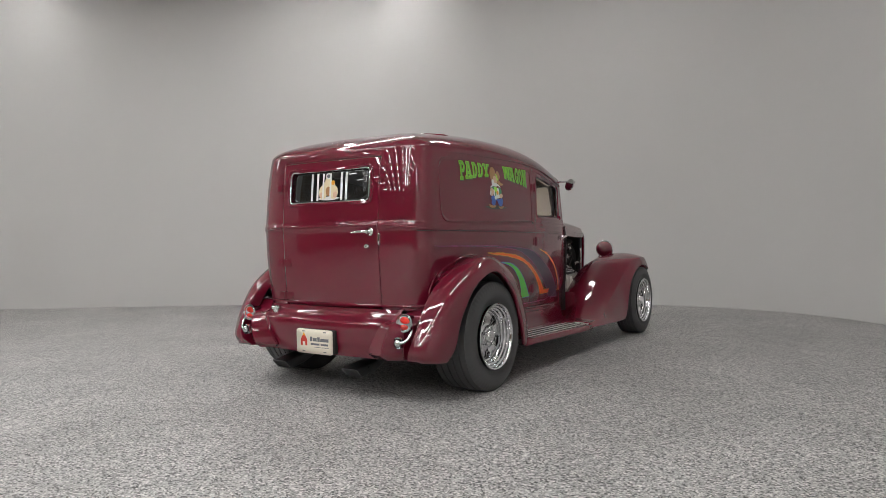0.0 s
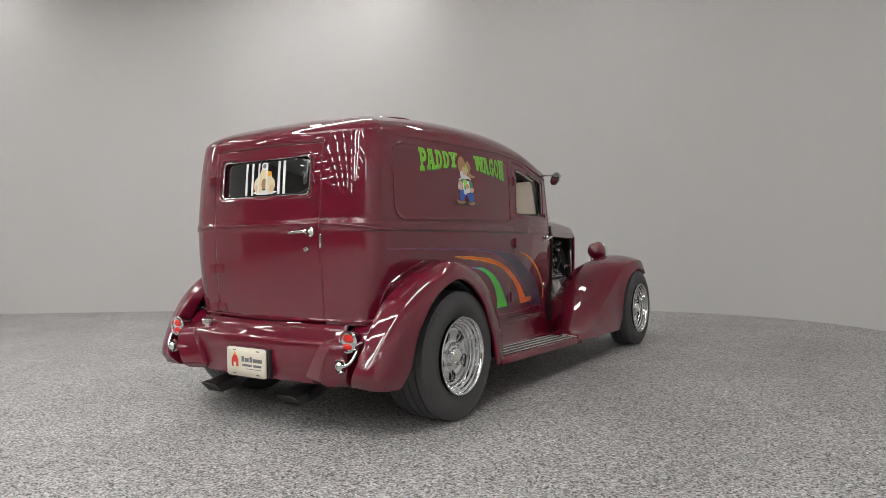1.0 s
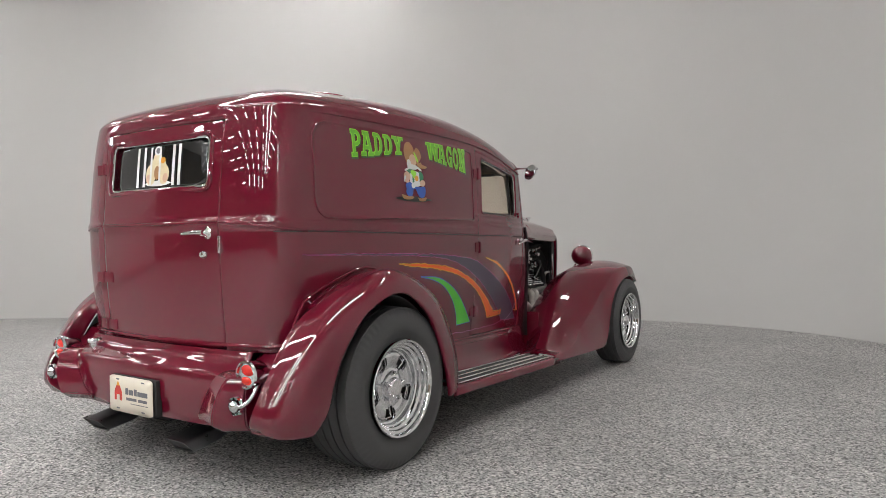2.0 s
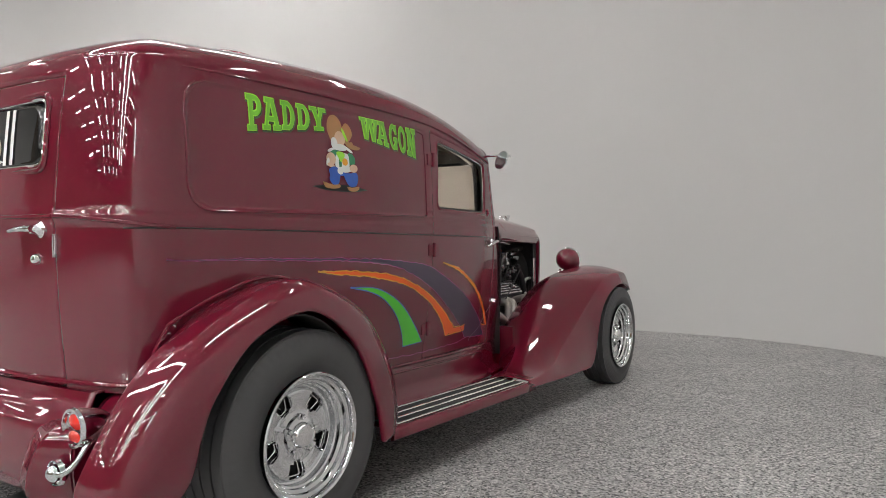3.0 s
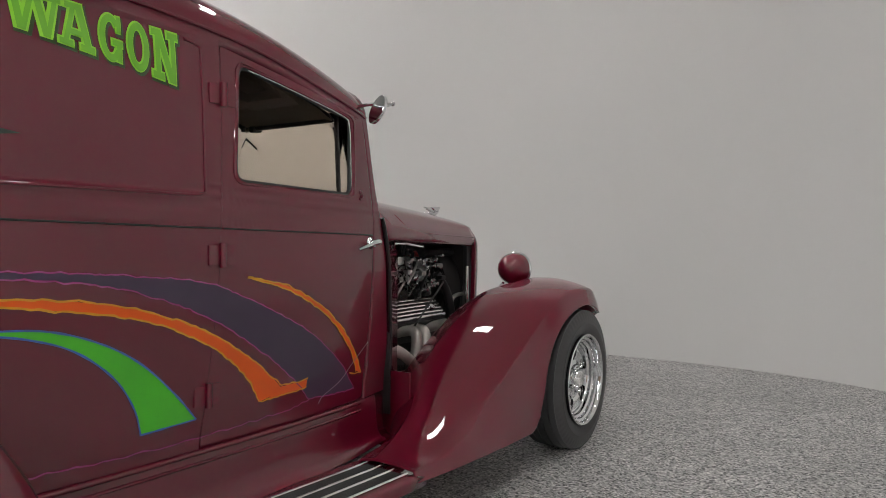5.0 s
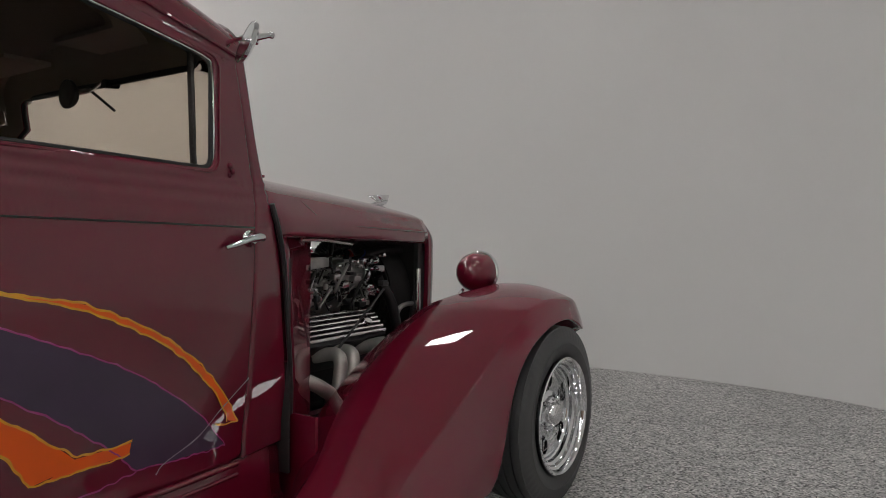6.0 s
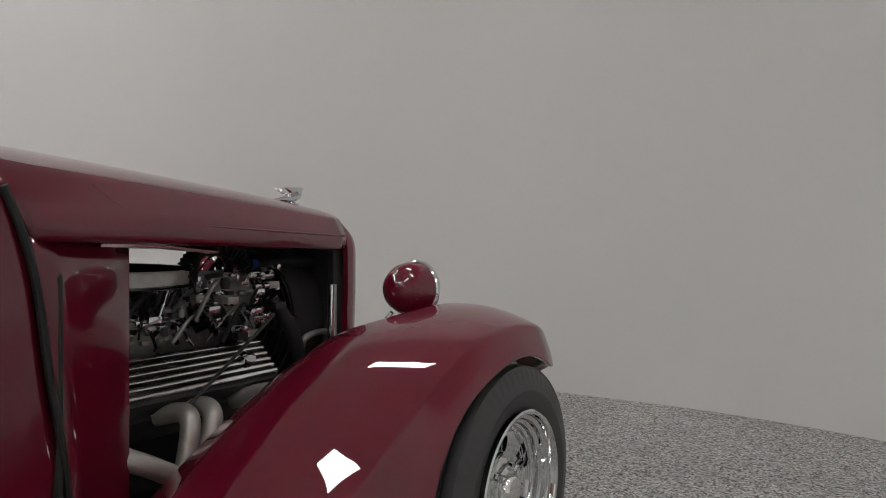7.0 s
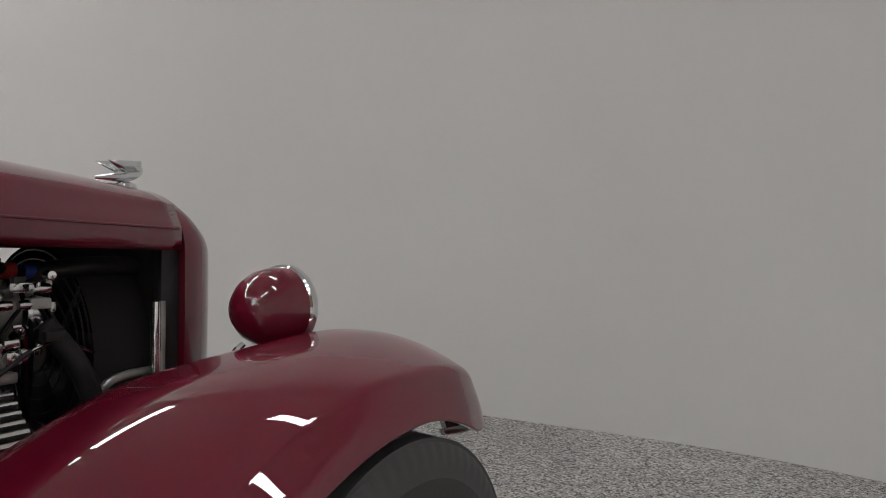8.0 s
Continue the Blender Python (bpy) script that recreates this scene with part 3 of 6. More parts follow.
def rear_door(car):
    g = 0.004
    zt = wall_top(-0.5) - 0.044
    outline = [(-DOOR_X + g, 0.557), (DOOR_X - g, 0.557), (DOOR_X - g, zt), (-DOOR_X + g, zt)]
    outer = round_poly(outline, [0.03, 0.03, 0.012, 0.012], 5)
    corners = [(-0.338, 1.222), (0.338, 1.222), (0.338, 1.424), (-0.338, 1.424)]
    hole = round_poly(corners, 0.035, 6)

    def shape(x, z):
        return Vector((x, rear_y(x, z), z))

    def bead(x, z):
        d = shape(x, z)
        return d - Vector((0, 0.002, 0))
    door = part("rear_door", ring_patch(outer, hole, (0, 1.29), shape, 34, 170), PAINT, car, "burgundy cargo door with a wide rear window", mats=(TAN,), thick=0.02, inner=1)
    c = Vector((0, 1.32))
    part("window_moulding", tube([bead(*(c + Vector(((p.x - c.x) * 1.055, (p.y - c.y) * 1.16)))) for p in hole], 0.009, 8, True), PAINT, door)
    part("window_trim", tube([bead(*(c + Vector(((p.x - c.x) * 1.005, (p.y - c.y) * 1.01)))) + Vector((0, 0.004, 0)) for p in hole], 0.006, 8, True), CHROME, door, "thin bright trim round the rear glass")
    pane = part("glass", fill_patch(hole, (0, 1.32), lambda x, z: Vector((x, rear_y(x, z) + 0.012, z)), 6, 80), DARKGLASS, door, "black glass with white bars painted on it", thick=0.004)

    def on_glass(out):
        return lambda x, z: Vector((x, rear_y(x, z) + 0.0118 - out, z))
    # white bars and a plain tan patch between them
    for x in (-0.135, -0.085, 0.118, 0.156):
        part("painted_bar", decal([(x - 0.009, 1.233), (x - 0.009, 1.408)], [(x + 0.009, 1.233), (x + 0.009, 1.408)], on_glass(0.0032), 12), WHITE, pane)
    for k, (cx, cz, rx, rz, mat) in enumerate(((0.010, 1.246, 0.098, 0.012, WHITE), (-0.040, 1.285, 0.036, 0.046, CREAM), (0.052, 1.285, 0.036, 0.044, CREAM), (0.008, 1.330, 0.056, 0.030, CREAM), (0.006, 1.352, 0.030, 0.034, CREAM),
                                               (0.006, 1.388, 0.026, 0.020, WHITE), (0.006, 1.388, 0.014, 0.012, GREY), (0.006, 1.292, 0.020, 0.030, BROWN), (-0.052, 1.268, 0.018, 0.020, SKIN), (0.066, 1.268, 0.018, 0.020, SKIN), (0.046, 1.345, 0.016, 0.014, YELLOW))):
        part("painted_patch", disc_decal(cx, cz, rx, rz, on_glass(0.0006 + 0.0002 * k)), mat, pane)
    for x in (-0.035, 0.027):
        part("painted_bar", decal([(x - 0.008, 1.240), (x - 0.008, 1.405)], [(x + 0.006, 1.240), (x + 0.006, 1.405)], on_glass(0.0034), 12), WHITE, pane)
    # handle, lock and hinges
    hx, hz = 0.352, 1.028
    hy = rear_y(hx, hz)
    bm = lathe([(0.004, 0.001), (0.004, 0.026), (-0.006, 0.026), (-0.014, 0.016), (-0.034, 0.012), (-0.040, 0.001)], (hx, hy, hz), "y", 20)
    tube([(hx + 0.012, hy - 0.036, hz + 0.002), (hx - 0.02, hy - 0.042, hz + 0.002), (hx - 0.07, hy - 0.044, hz), (hx - 0.118, hy - 0.040, hz - 0.004)], 0.009, 10, bm=bm, taper=[1.2, 1.1, 0.9, 0.6])
    part("door_handle", bm, CHROME, door, "chrome lever handle")
    kx, kz = 0.326, 0.939
    part("lock_knob", lathe([(0.002, 0.001), (0.002, 0.017), (-0.008, 0.017), (-0.016, 0.011), (-0.018, 0.001)], (kx, rear_y(kx, kz), kz), "y", 20), CHROME, door)
    sx = DOOR_X + 0.006
    part("striker", block((sx - 0.006, rear_y(sx, 0.97) - 0.012, 0.945), (sx + 0.006, rear_y(sx, 0.97) + 0.004, 1.015), 0.002), CHROME, door)
    for z in (1.33, 0.83, 0.61):
        x = -DOOR_X
        y = rear_y(x, z)
        bm = block((x - 0.060, y - 0.009, z - 0.024), (x - 0.006, y + 0.020, z + 0.024), 0.003)
        block((x + 0.006, y - 0.012, z - 0.024), (x + 0.075, y + 0.008, z + 0.024), 0.003, bm)
        tube([(x, y - 0.010, z - 0.026), (x, y - 0.010, z + 0.026)], 0.009, 10, bm=bm)
        part("hinge", bm, PAINT, door)
    # raised moulding round the belt of the tail and down the side
    for sign in (1, -1):
        pts = [wall_point("rear", DOOR_X + 0.010 * k, 1.068) for k in range(2)] + [wall_point("corner", k / 28, 1.068 - 0.036 * k / 28) for k in range(1, 29)]
        pts = [Vector((p.x * sign, p.y, p.z)) for p in pts]
        part("belt_moulding", tube(pts, 0.006, 8, flat=0.7), PAINT, car)
        cut = [wall_point("corner", 0.55 + 0.45 * k / 8, belt(-0.3)) for k in range(9)] + [wall_point("a", k / 60, belt(wall_point("a", k / 60, 1.0).y)) for k in range(1, 61)]
        part("belt_reveal", tube([Vector((p.x * sign, p.y, p.z)) for p in cut], 0.0022, 6), BLACK, car)
    pts = [Vector((x, rear_y(x, 1.068), 1.068)) for x in [(-DOOR_X + 0.006) + (2 * DOOR_X - 0.012) * k / 30 for k in range(31)]]
    part("belt_moulding", tube(pts, 0.006, 8, flat=0.7), PAINT, door)


# ---- painted decoration laid on the body ----
def decal(top, bottom, shape, n=40):
    """A strip between two edge lines given in surface coordinates."""
    a = smooth_line([(*p, 0) for p in top], n)
    b = smooth_line([(*p, 0) for p in bottom], n)
    rows = []
    for p, q in zip(a, b):
        rows.append([shape(*(p + (q - p) * (k / 4)).to_2d()) for k in range(5)])
    return grid(rows)


def disc_decal(cx, cz, rx, rz, shape, turn=0.0):
    c, s = math.cos(radians(turn)), math.sin(radians(turn))
    poly = [Vector((cx + rx * math.cos(t) * c - rz * math.sin(t) * s, cz + rx * math.cos(t) * s + rz * math.sin(t) * c)) for t in [2 * math.pi * k / 40 for k in range(40)]]
    return fill_patch(poly, (cx, cz), shape, 3, 40)


def line_decal(pts, width, shape, n=60, wobble=0.0):
    """A hand-pulled line, a little uneven in width."""
    mid = [p.to_2d() for p in smooth_line([(*p, 0) for p in pts], n)]
    rows = []
    for k, p in enumerate(mid):
        d = (mid[min(k + 1, n - 1)] - mid[max(k - 1, 0)]).normalized()
        q = Vector((-d.y, d.x))
        p = p + q * wobble * noise.noise((p.x * 40, p.y * 40, 3.1))
        w = width * (0.7 + 0.6 * abs(noise.noise((p.x * 30, p.y * 30, 1.7)))) * interp(p.x, [-0.4, 0.35], [0.4, 1.0])
        rows.append([shape(*(p + q * w)), shape(*(p - q * w))])
    return grid(rows)


def stripes(car):
    top_p = [(-0.40, 0.936), (-0.089, 0.930), (0.144, 0.924), (0.535, 0.908), (0.715, 0.893), (0.933, 0.866), (1.124, 0.80), (1.365, 0.69), (1.548, 0.571), (1.675, 0.447)]
    low_p = [(-0.40, 0.934), (-0.089, 0.924), (0.144, 0.915), (0.385, 0.904), (0.621, 0.88), (0.778, 0.842), (0.962, 0.769), (1.137, 0.669), (1.315, 0.545), (1.402, 0.468)]
    part("purple_stripe", decal(top_p, low_p, on_paint(0.0010), 90), PURPLE, car, "dark purple painted stripe with magenta edges")
    for line in (top_p, low_p, [(1.402, 0.468), (1.54, 0.456), (1.675, 0.447)], [(0.46, 0.492), (0.559, 0.485), (0.853, 0.462), (1.263, 0.456), (1.402, 0.466)]):
        part("pinstripe", line_decal(line, 0.0021, on_paint(0.0016), 110, 0.006), MAGENTA, car)
    part("pinstripe", line_decal([(1.455, 0.442), (1.478, 0.462), (1.573, 0.495), (1.644, 0.545), (1.745, 0.604)], 0.0022, on_paint(0.0024), 40), material("pale_pinstripe", (0.32, 0.30, 0.34), 0.35, vary=0.2), car)
    top_o = [(0.208, 0.873), (0.386, 0.866), (0.587, 0.846), (0.758, 0.811), (0.939, 0.744), (1.111, 0.646), (1.212, 0.572), (1.266, 0.525)]
    low_o = [(0.208, 0.870), (0.319, 0.857), (0.537, 0.832), (0.718, 0.797), (0.869, 0.746), (1.023, 0.661), (1.119, 0.575), (1.164, 0.508)]
    part("orange_stripe", decal(top_o, low_o, on_paint(0.0012), 80), ORANGE, car, "bright orange painted stripe edged in yellow")
    part("orange_stripe", decal([(1.255, 0.537), (1.382, 0.535)], [(1.20, 0.510), (1.379, 0.510)], on_paint(0.0014), 10), ORANGE, car)
    for line in (top_o[:-1] + [(1.258, 0.540)], low_o, [(1.258, 0.540), (1.32, 0.537), (1.384, 0.537)], [(1.164, 0.508), (1.27, 0.508), (1.381, 0.509)]):
        part("pinstripe", line_decal(line, 0.0028, on_paint(0.0018), 90, 0.006), YELLOW, car)
    top_g = [(0.385, 0.803), (0.539, 0.789), (0.663, 0.746), (0.767, 0.682), (0.861, 0.595), (0.936, 0.512)]
    low_g = [(0.385, 0.801), (0.507, 0.776), (0.608, 0.735), (0.698, 0.662), (0.752, 0.582), (0.776, 0.512)]
    part("green_stripe", decal(top_g, low_g, on_paint(0.0012), 60), STRIPEGREEN, car, "bright green painted stripe edged in blue")
    for line in (top_g, low_g, [(0.776, 0.512), (0.86, 0.512), (0.936, 0.512)]):
        part("pinstripe", line_decal(line, 0.0026, on_paint(0.0018), 60), BLUELINE, car)
    top_t = [(1.085, 0.874), (1.28, 0.829), (1.478, 0.732), (1.632, 0.605), (1.715, 0.497)]
    low_t = [(1.085, 0.872), (1.262, 0.822), (1.457, 0.729), (1.602, 0.608), (1.676, 0.510)]
    part("orange_stripe", decal(top_t, low_t, on_paint(0.0020), 60), ORANGE, car)
    for line in (top_t, low_t, [(1.628, 0.510), (1.715, 0.497)]):
        part("pinstripe", line_decal(line, 0.0026, on_paint(0.0026), 60, 0.006), YELLOW, car)


def half_ring(cx, cz, rx, rz, ix, iz, a0, a1, n=16):
    """Quads between two ellipse arcs, in letter units."""
    return ("ring", cx, cz, rx, rz, ix, iz, a0, a1, n)


def bar(x0, z0, x1, z1):
    return ("quad", (x0, z0), (x1, z0), (x1, z1), (x0, z1))


def slant(xa, xb, w, z0=0.0, z1=1.0):
    return ("quad", (xa, z0), (xa + w, z0), (xb + w, z1), (xb, z1))


def glyph(ch):
    """Slab-serif capitals as overlapping strokes on a unit box."""
    s = 0.17
    if ch == "P":
        return [bar(0.13, 0, 0.42, 1), bar(0, 0, 0.58, s), bar(0, 1 - s, 0.55, 1), bar(0.30, 0.40, 0.55, 0.55), half_ring(0.50, 0.70, 0.46, 0.30, 0.16, 0.14, -90, 90)]
    if ch == "D":
        return [bar(0.12, 0, 0.40, 1), bar(0, 0, 0.56, s), bar(0, 1 - s, 0.56, 1), half_ring(0.46, 0.5, 0.52, 0.5, 0.22, 0.33, -90, 90)]
    if ch == "A":
        return [slant(0.06, 0.34, 0.2), slant(0.70, 0.42, 0.26), bar(-0.02, 0, 0.42, s), bar(0.56, 0, 1.02, s), bar(0.16, 1 - s, 0.70, 1), bar(0.22, 0.27, 0.78, 0.43)]
    if ch == "Y":
        return [bar(0.36, 0, 0.66, 0.52), bar(0.20, 0, 0.82, s), slant(0.36, 0.08, 0.26, 0.38, 1), slant(0.40, 0.66, 0.24, 0.38, 1), bar(-0.03, 1 - s, 0.45, 1), bar(0.55, 1 - s, 1.03, 1)]
    if ch == "W":
        return [slant(0.18, 0.05, 0.20), slant(0.22, 0.40, 0.17), slant(0.62, 0.44, 0.20), slant(0.66, 0.82, 0.16), bar(-0.03, 1 - s, 0.34, 1), bar(0.36, 1 - s, 0.70, 1), bar(0.72, 1 - s, 1.03, 1)]
    if ch == "G":
        return [half_ring(0.5, 0.5, 0.5, 0.5, 0.21, 0.32, 40, 325, 26), bar(0.52, 0.34, 1.02, 0.50), bar(0.70, 0.03, 0.97, 0.44), bar(0.72, 0.62, 0.96, 0.98)]
    if ch == "O":
        return [half_ring(0.5, 0.5, 0.5, 0.5, 0.21, 0.32, 0, 360, 30)]
    return [bar(0.10, 0, 0.34, 1), bar(0.68, 0, 0.91, 1), slant(0.60, 0.10, 0.30), bar(-0.02, 0, 0.46, s), bar(-0.02, 1 - s, 0.34, 1), bar(0.56, 1 - s, 1.02, 1)]


def strokes(ch, grow):
    """The quads of a letter, each stroke widened (or, below zero, thinned) on all sides."""
    out = []
    for kind, *a in glyph(ch):
        if kind == "ring":
            cx, cz, rx, rz, ix, iz, a0, a1, n = a
            g, h = grow, grow * 0.6
            cut = 0.0 if a1 - a0 == 360 else grow * 60
            a0, a1 = a0 - cut, a1 + cut
            quads = []
            for k in range(n):
                t0, t1 = radians(a0 + (a1 - a0) * k / n), radians(a0 + (a1 - a0) * (k + 1) / n)
                quads.append([(cx + (rx + g) * math.cos(t0), cz + (rz + h) * math.sin(t0)), (cx + (rx + g) * math.cos(t1), cz + (rz + h) * math.sin(t1)),
                              (cx + (ix - g) * math.cos(t1), cz + (iz - h) * math.sin(t1)), (cx + (ix - g) * math.cos(t0), cz + (iz - h) * math.sin(t0))])
            out.append(quads)
        else:
            h = grow * 0.6
            (xa, za), (xb, _), (xc, zc), (xd, _) = a
            out.append([[(xa - grow, za - h), (xb + grow, za - h), (xc + grow, zc + h), (xd - grow, zc + h)]])
    return out


def letter(ch, y0, y1, base0, base1, top, out, dy=0.0, dz=0.0, grow=0.0):
    """One letter on the van's side, its foot on a sloping base line."""
    bm = bmesh.new()
    for g, group in enumerate(strokes(ch, grow)):
        sh = on_side(out + 0.00012 * g)
        for quad in group:
            pts = []
            for u, v in quad:
                b = base0 + (base1 - base0) * u
                pts.append((y0 + (y1 - y0) * u + dy, b + (top - b) * v + dz))
            n = 6 if len(group) == 1 else 3
            rows = []
            for i in range(n + 1):
                a, d = Vector(pts[0]).lerp(Vector(pts[3]), i / n), Vector(pts[1]).lerp(Vector(pts[2]), i / n)
                rows.append([sh(*a.lerp(d, j / 2)) for j in range(3)])
            grid(rows, bm=bm)
    return bm


def lettering(car):
    words = (("PADDY", [-0.082, -0.016, -0.017, 0.062, 0.068, 0.131, 0.140, 0.205, 0.208, 0.288], [1.352, 1.358, 1.362, 1.368, 1.372, 1.378, 1.381, 1.387, 1.388, 1.394]),
             ("WAGON", [0.491, 0.606, 0.598, 0.678, 0.687, 0.746, 0.756, 0.816, 0.822, 0.898], [1.393, 1.382, 1.382, 1.372, 1.372, 1.364, 1.364, 1.356, 1.356, 1.346]))
    for word, span, feet in words:
        for k, ch in enumerate(word):
            a = (ch, span[2 * k], span[2 * k + 1], feet[2 * k], feet[2 * k + 1], 1.477)
            part("letter_shadow", letter(*a, 0.0006, 0.004, -0.005, 0.045), DEEPGREEN, car)
            part("letter", letter(*a, 0.0018, 0.0, 0.0, 0.016), LIME, car, "lime green slab-serif capital " + ch)
            part("letter_face", letter(*a, 0.0030, 0.001, -0.0008, -0.036), LIMEDEEP, car)


def blob(pts, shape, n=48):
    """A patch with a smooth closed outline through a few places, on a surface."""
    ring = smooth_line([(*p, 0) for p in pts[-1:] + pts + pts[:2]], (len(pts) + 2) * 6 + 1)[6:-6]
    poly = [p.to_2d() for p in ring[:-1]]
    c = sum(poly, Vector((0, 0))) / len(poly)
    return fill_patch(poly, c, shape, 4, n)


def side_picture(car):
    """The hatted figure painted on the side, kept to plain colour patches."""
    def oval(y, z, ry, rz, turn=0):
        c, s = math.cos(radians(turn)), math.sin(radians(turn))
        return [(y + ry * math.cos(t) * c - rz * math.sin(t) * s, z + ry * math.cos(t) * s + rz * math.sin(t) * c) for t in [2 * math.pi * k / 12 for k in range(12)]]
    patches = [
        (oval(0.360, 1.184, 0.160, 0.013), UNDER),
        (oval(0.392, 1.392, 0.030, 0.014, -50), BROWN),
        ([(0.292, 1.404), (0.300, 1.440), (0.322, 1.459), (0.350, 1.458), (0.372, 1.436), (0.378, 1.404), (0.366, 1.386), (0.340, 1.378), (0.316, 1.358), (0.302, 1.376)], BROWN),
        ([(0.376, 1.406), (0.384, 1.426), (0.402, 1.438), (0.422, 1.428), (0.436, 1.402), (0.430, 1.386), (0.412, 1.368), (0.392, 1.372)], BROWN),
        ([(0.372, 1.398), (0.398, 1.366), (0.432, 1.354), (0.470, 1.356), (0.484, 1.352), (0.468, 1.340), (0.434, 1.338), (0.404, 1.346), (0.384, 1.366)], BROWN),
        (oval(0.360, 1.372, 0.030, 0.030), SKIN),
        (oval(0.328, 1.352, 0.018, 0.024, 12), WHITE),
        (oval(0.358, 1.340, 0.044, 0.013), WHITE),
        (oval(0.306, 1.326, 0.020, 0.006, 20), WHITE),
        (oval(0.410, 1.334, 0.024, 0.006, -24), WHITE),
        (oval(0.322, 1.312, 0.030, 0.014, 18), GREEN),
        ([(0.398, 1.318), (0.424, 1.320), (0.442, 1.306), (0.442, 1.286), (0.428, 1.276), (0.404, 1.284)], GREEN),
        ([(0.338, 1.312), (0.398, 1.318), (0.408, 1.282), (0.402, 1.256), (0.364, 1.246), (0.330, 1.262), (0.328, 1.288)], WHITE),
        ([(0.348, 1.296), (0.362, 1.290), (0.362, 1.258), (0.350, 1.258)], GREEN),
        ([(0.334, 1.318), (0.360, 1.324), (0.382, 1.314), (0.372, 1.294), (0.360, 1.284), (0.348, 1.296)], LIME),
        (oval(0.382, 1.286, 0.016, 0.014), YELLOW),
        (oval(0.304, 1.292, 0.026, 0.024), SKIN),
        (oval(0.286, 1.280, 0.008, 0.016, -20), WHITE),
        (oval(0.302, 1.268, 0.020, 0.008, -8), SKIN),
        ([(0.290, 1.252), (0.320, 1.264), (0.352, 1.252), (0.350, 1.226), (0.340, 1.200), (0.312, 1.196), (0.292, 1.212), (0.294, 1.232)], BLUE),
        ([(0.372, 1.238), (0.410, 1.244), (0.446, 1.248), (0.456, 1.226), (0.444, 1.198), (0.412, 1.192), (0.390, 1.204)], BLUE),
        ([(0.346, 1.244), (0.372, 1.246), (0.384, 1.236), (0.352, 1.232)], BLUE),
        (oval(0.384, 1.258, 0.036, 0.013, 4), WHITE),
        (oval(0.352, 1.250, 0.017, 0.014), WHITE),
        (oval(0.430, 1.264, 0.024, 0.016, 4), SKIN),
        ([(0.253, 1.208), (0.266, 1.196), (0.290, 1.198), (0.318, 1.194), (0.340, 1.198), (0.352, 1.190), (0.330, 1.182), (0.290, 1.180), (0.264, 1.186)], BROWN),
        ([(0.384, 1.196), (0.398, 1.186), (0.424, 1.190), (0.448, 1.194), (0.462, 1.194), (0.452, 1.180), (0.424, 1.174), (0.396, 1.178)], BROWN),
        (oval(0.384, 1.390, 0.007, 0.030, 32), LIME)]
    for k, (pts, mat) in enumerate(patches):
        part("painted_patch", blob(pts, on_side(0.0006 + 0.00018 * k)), mat, car, "plain colour patch of the painted side picture" if k == 0 else "")


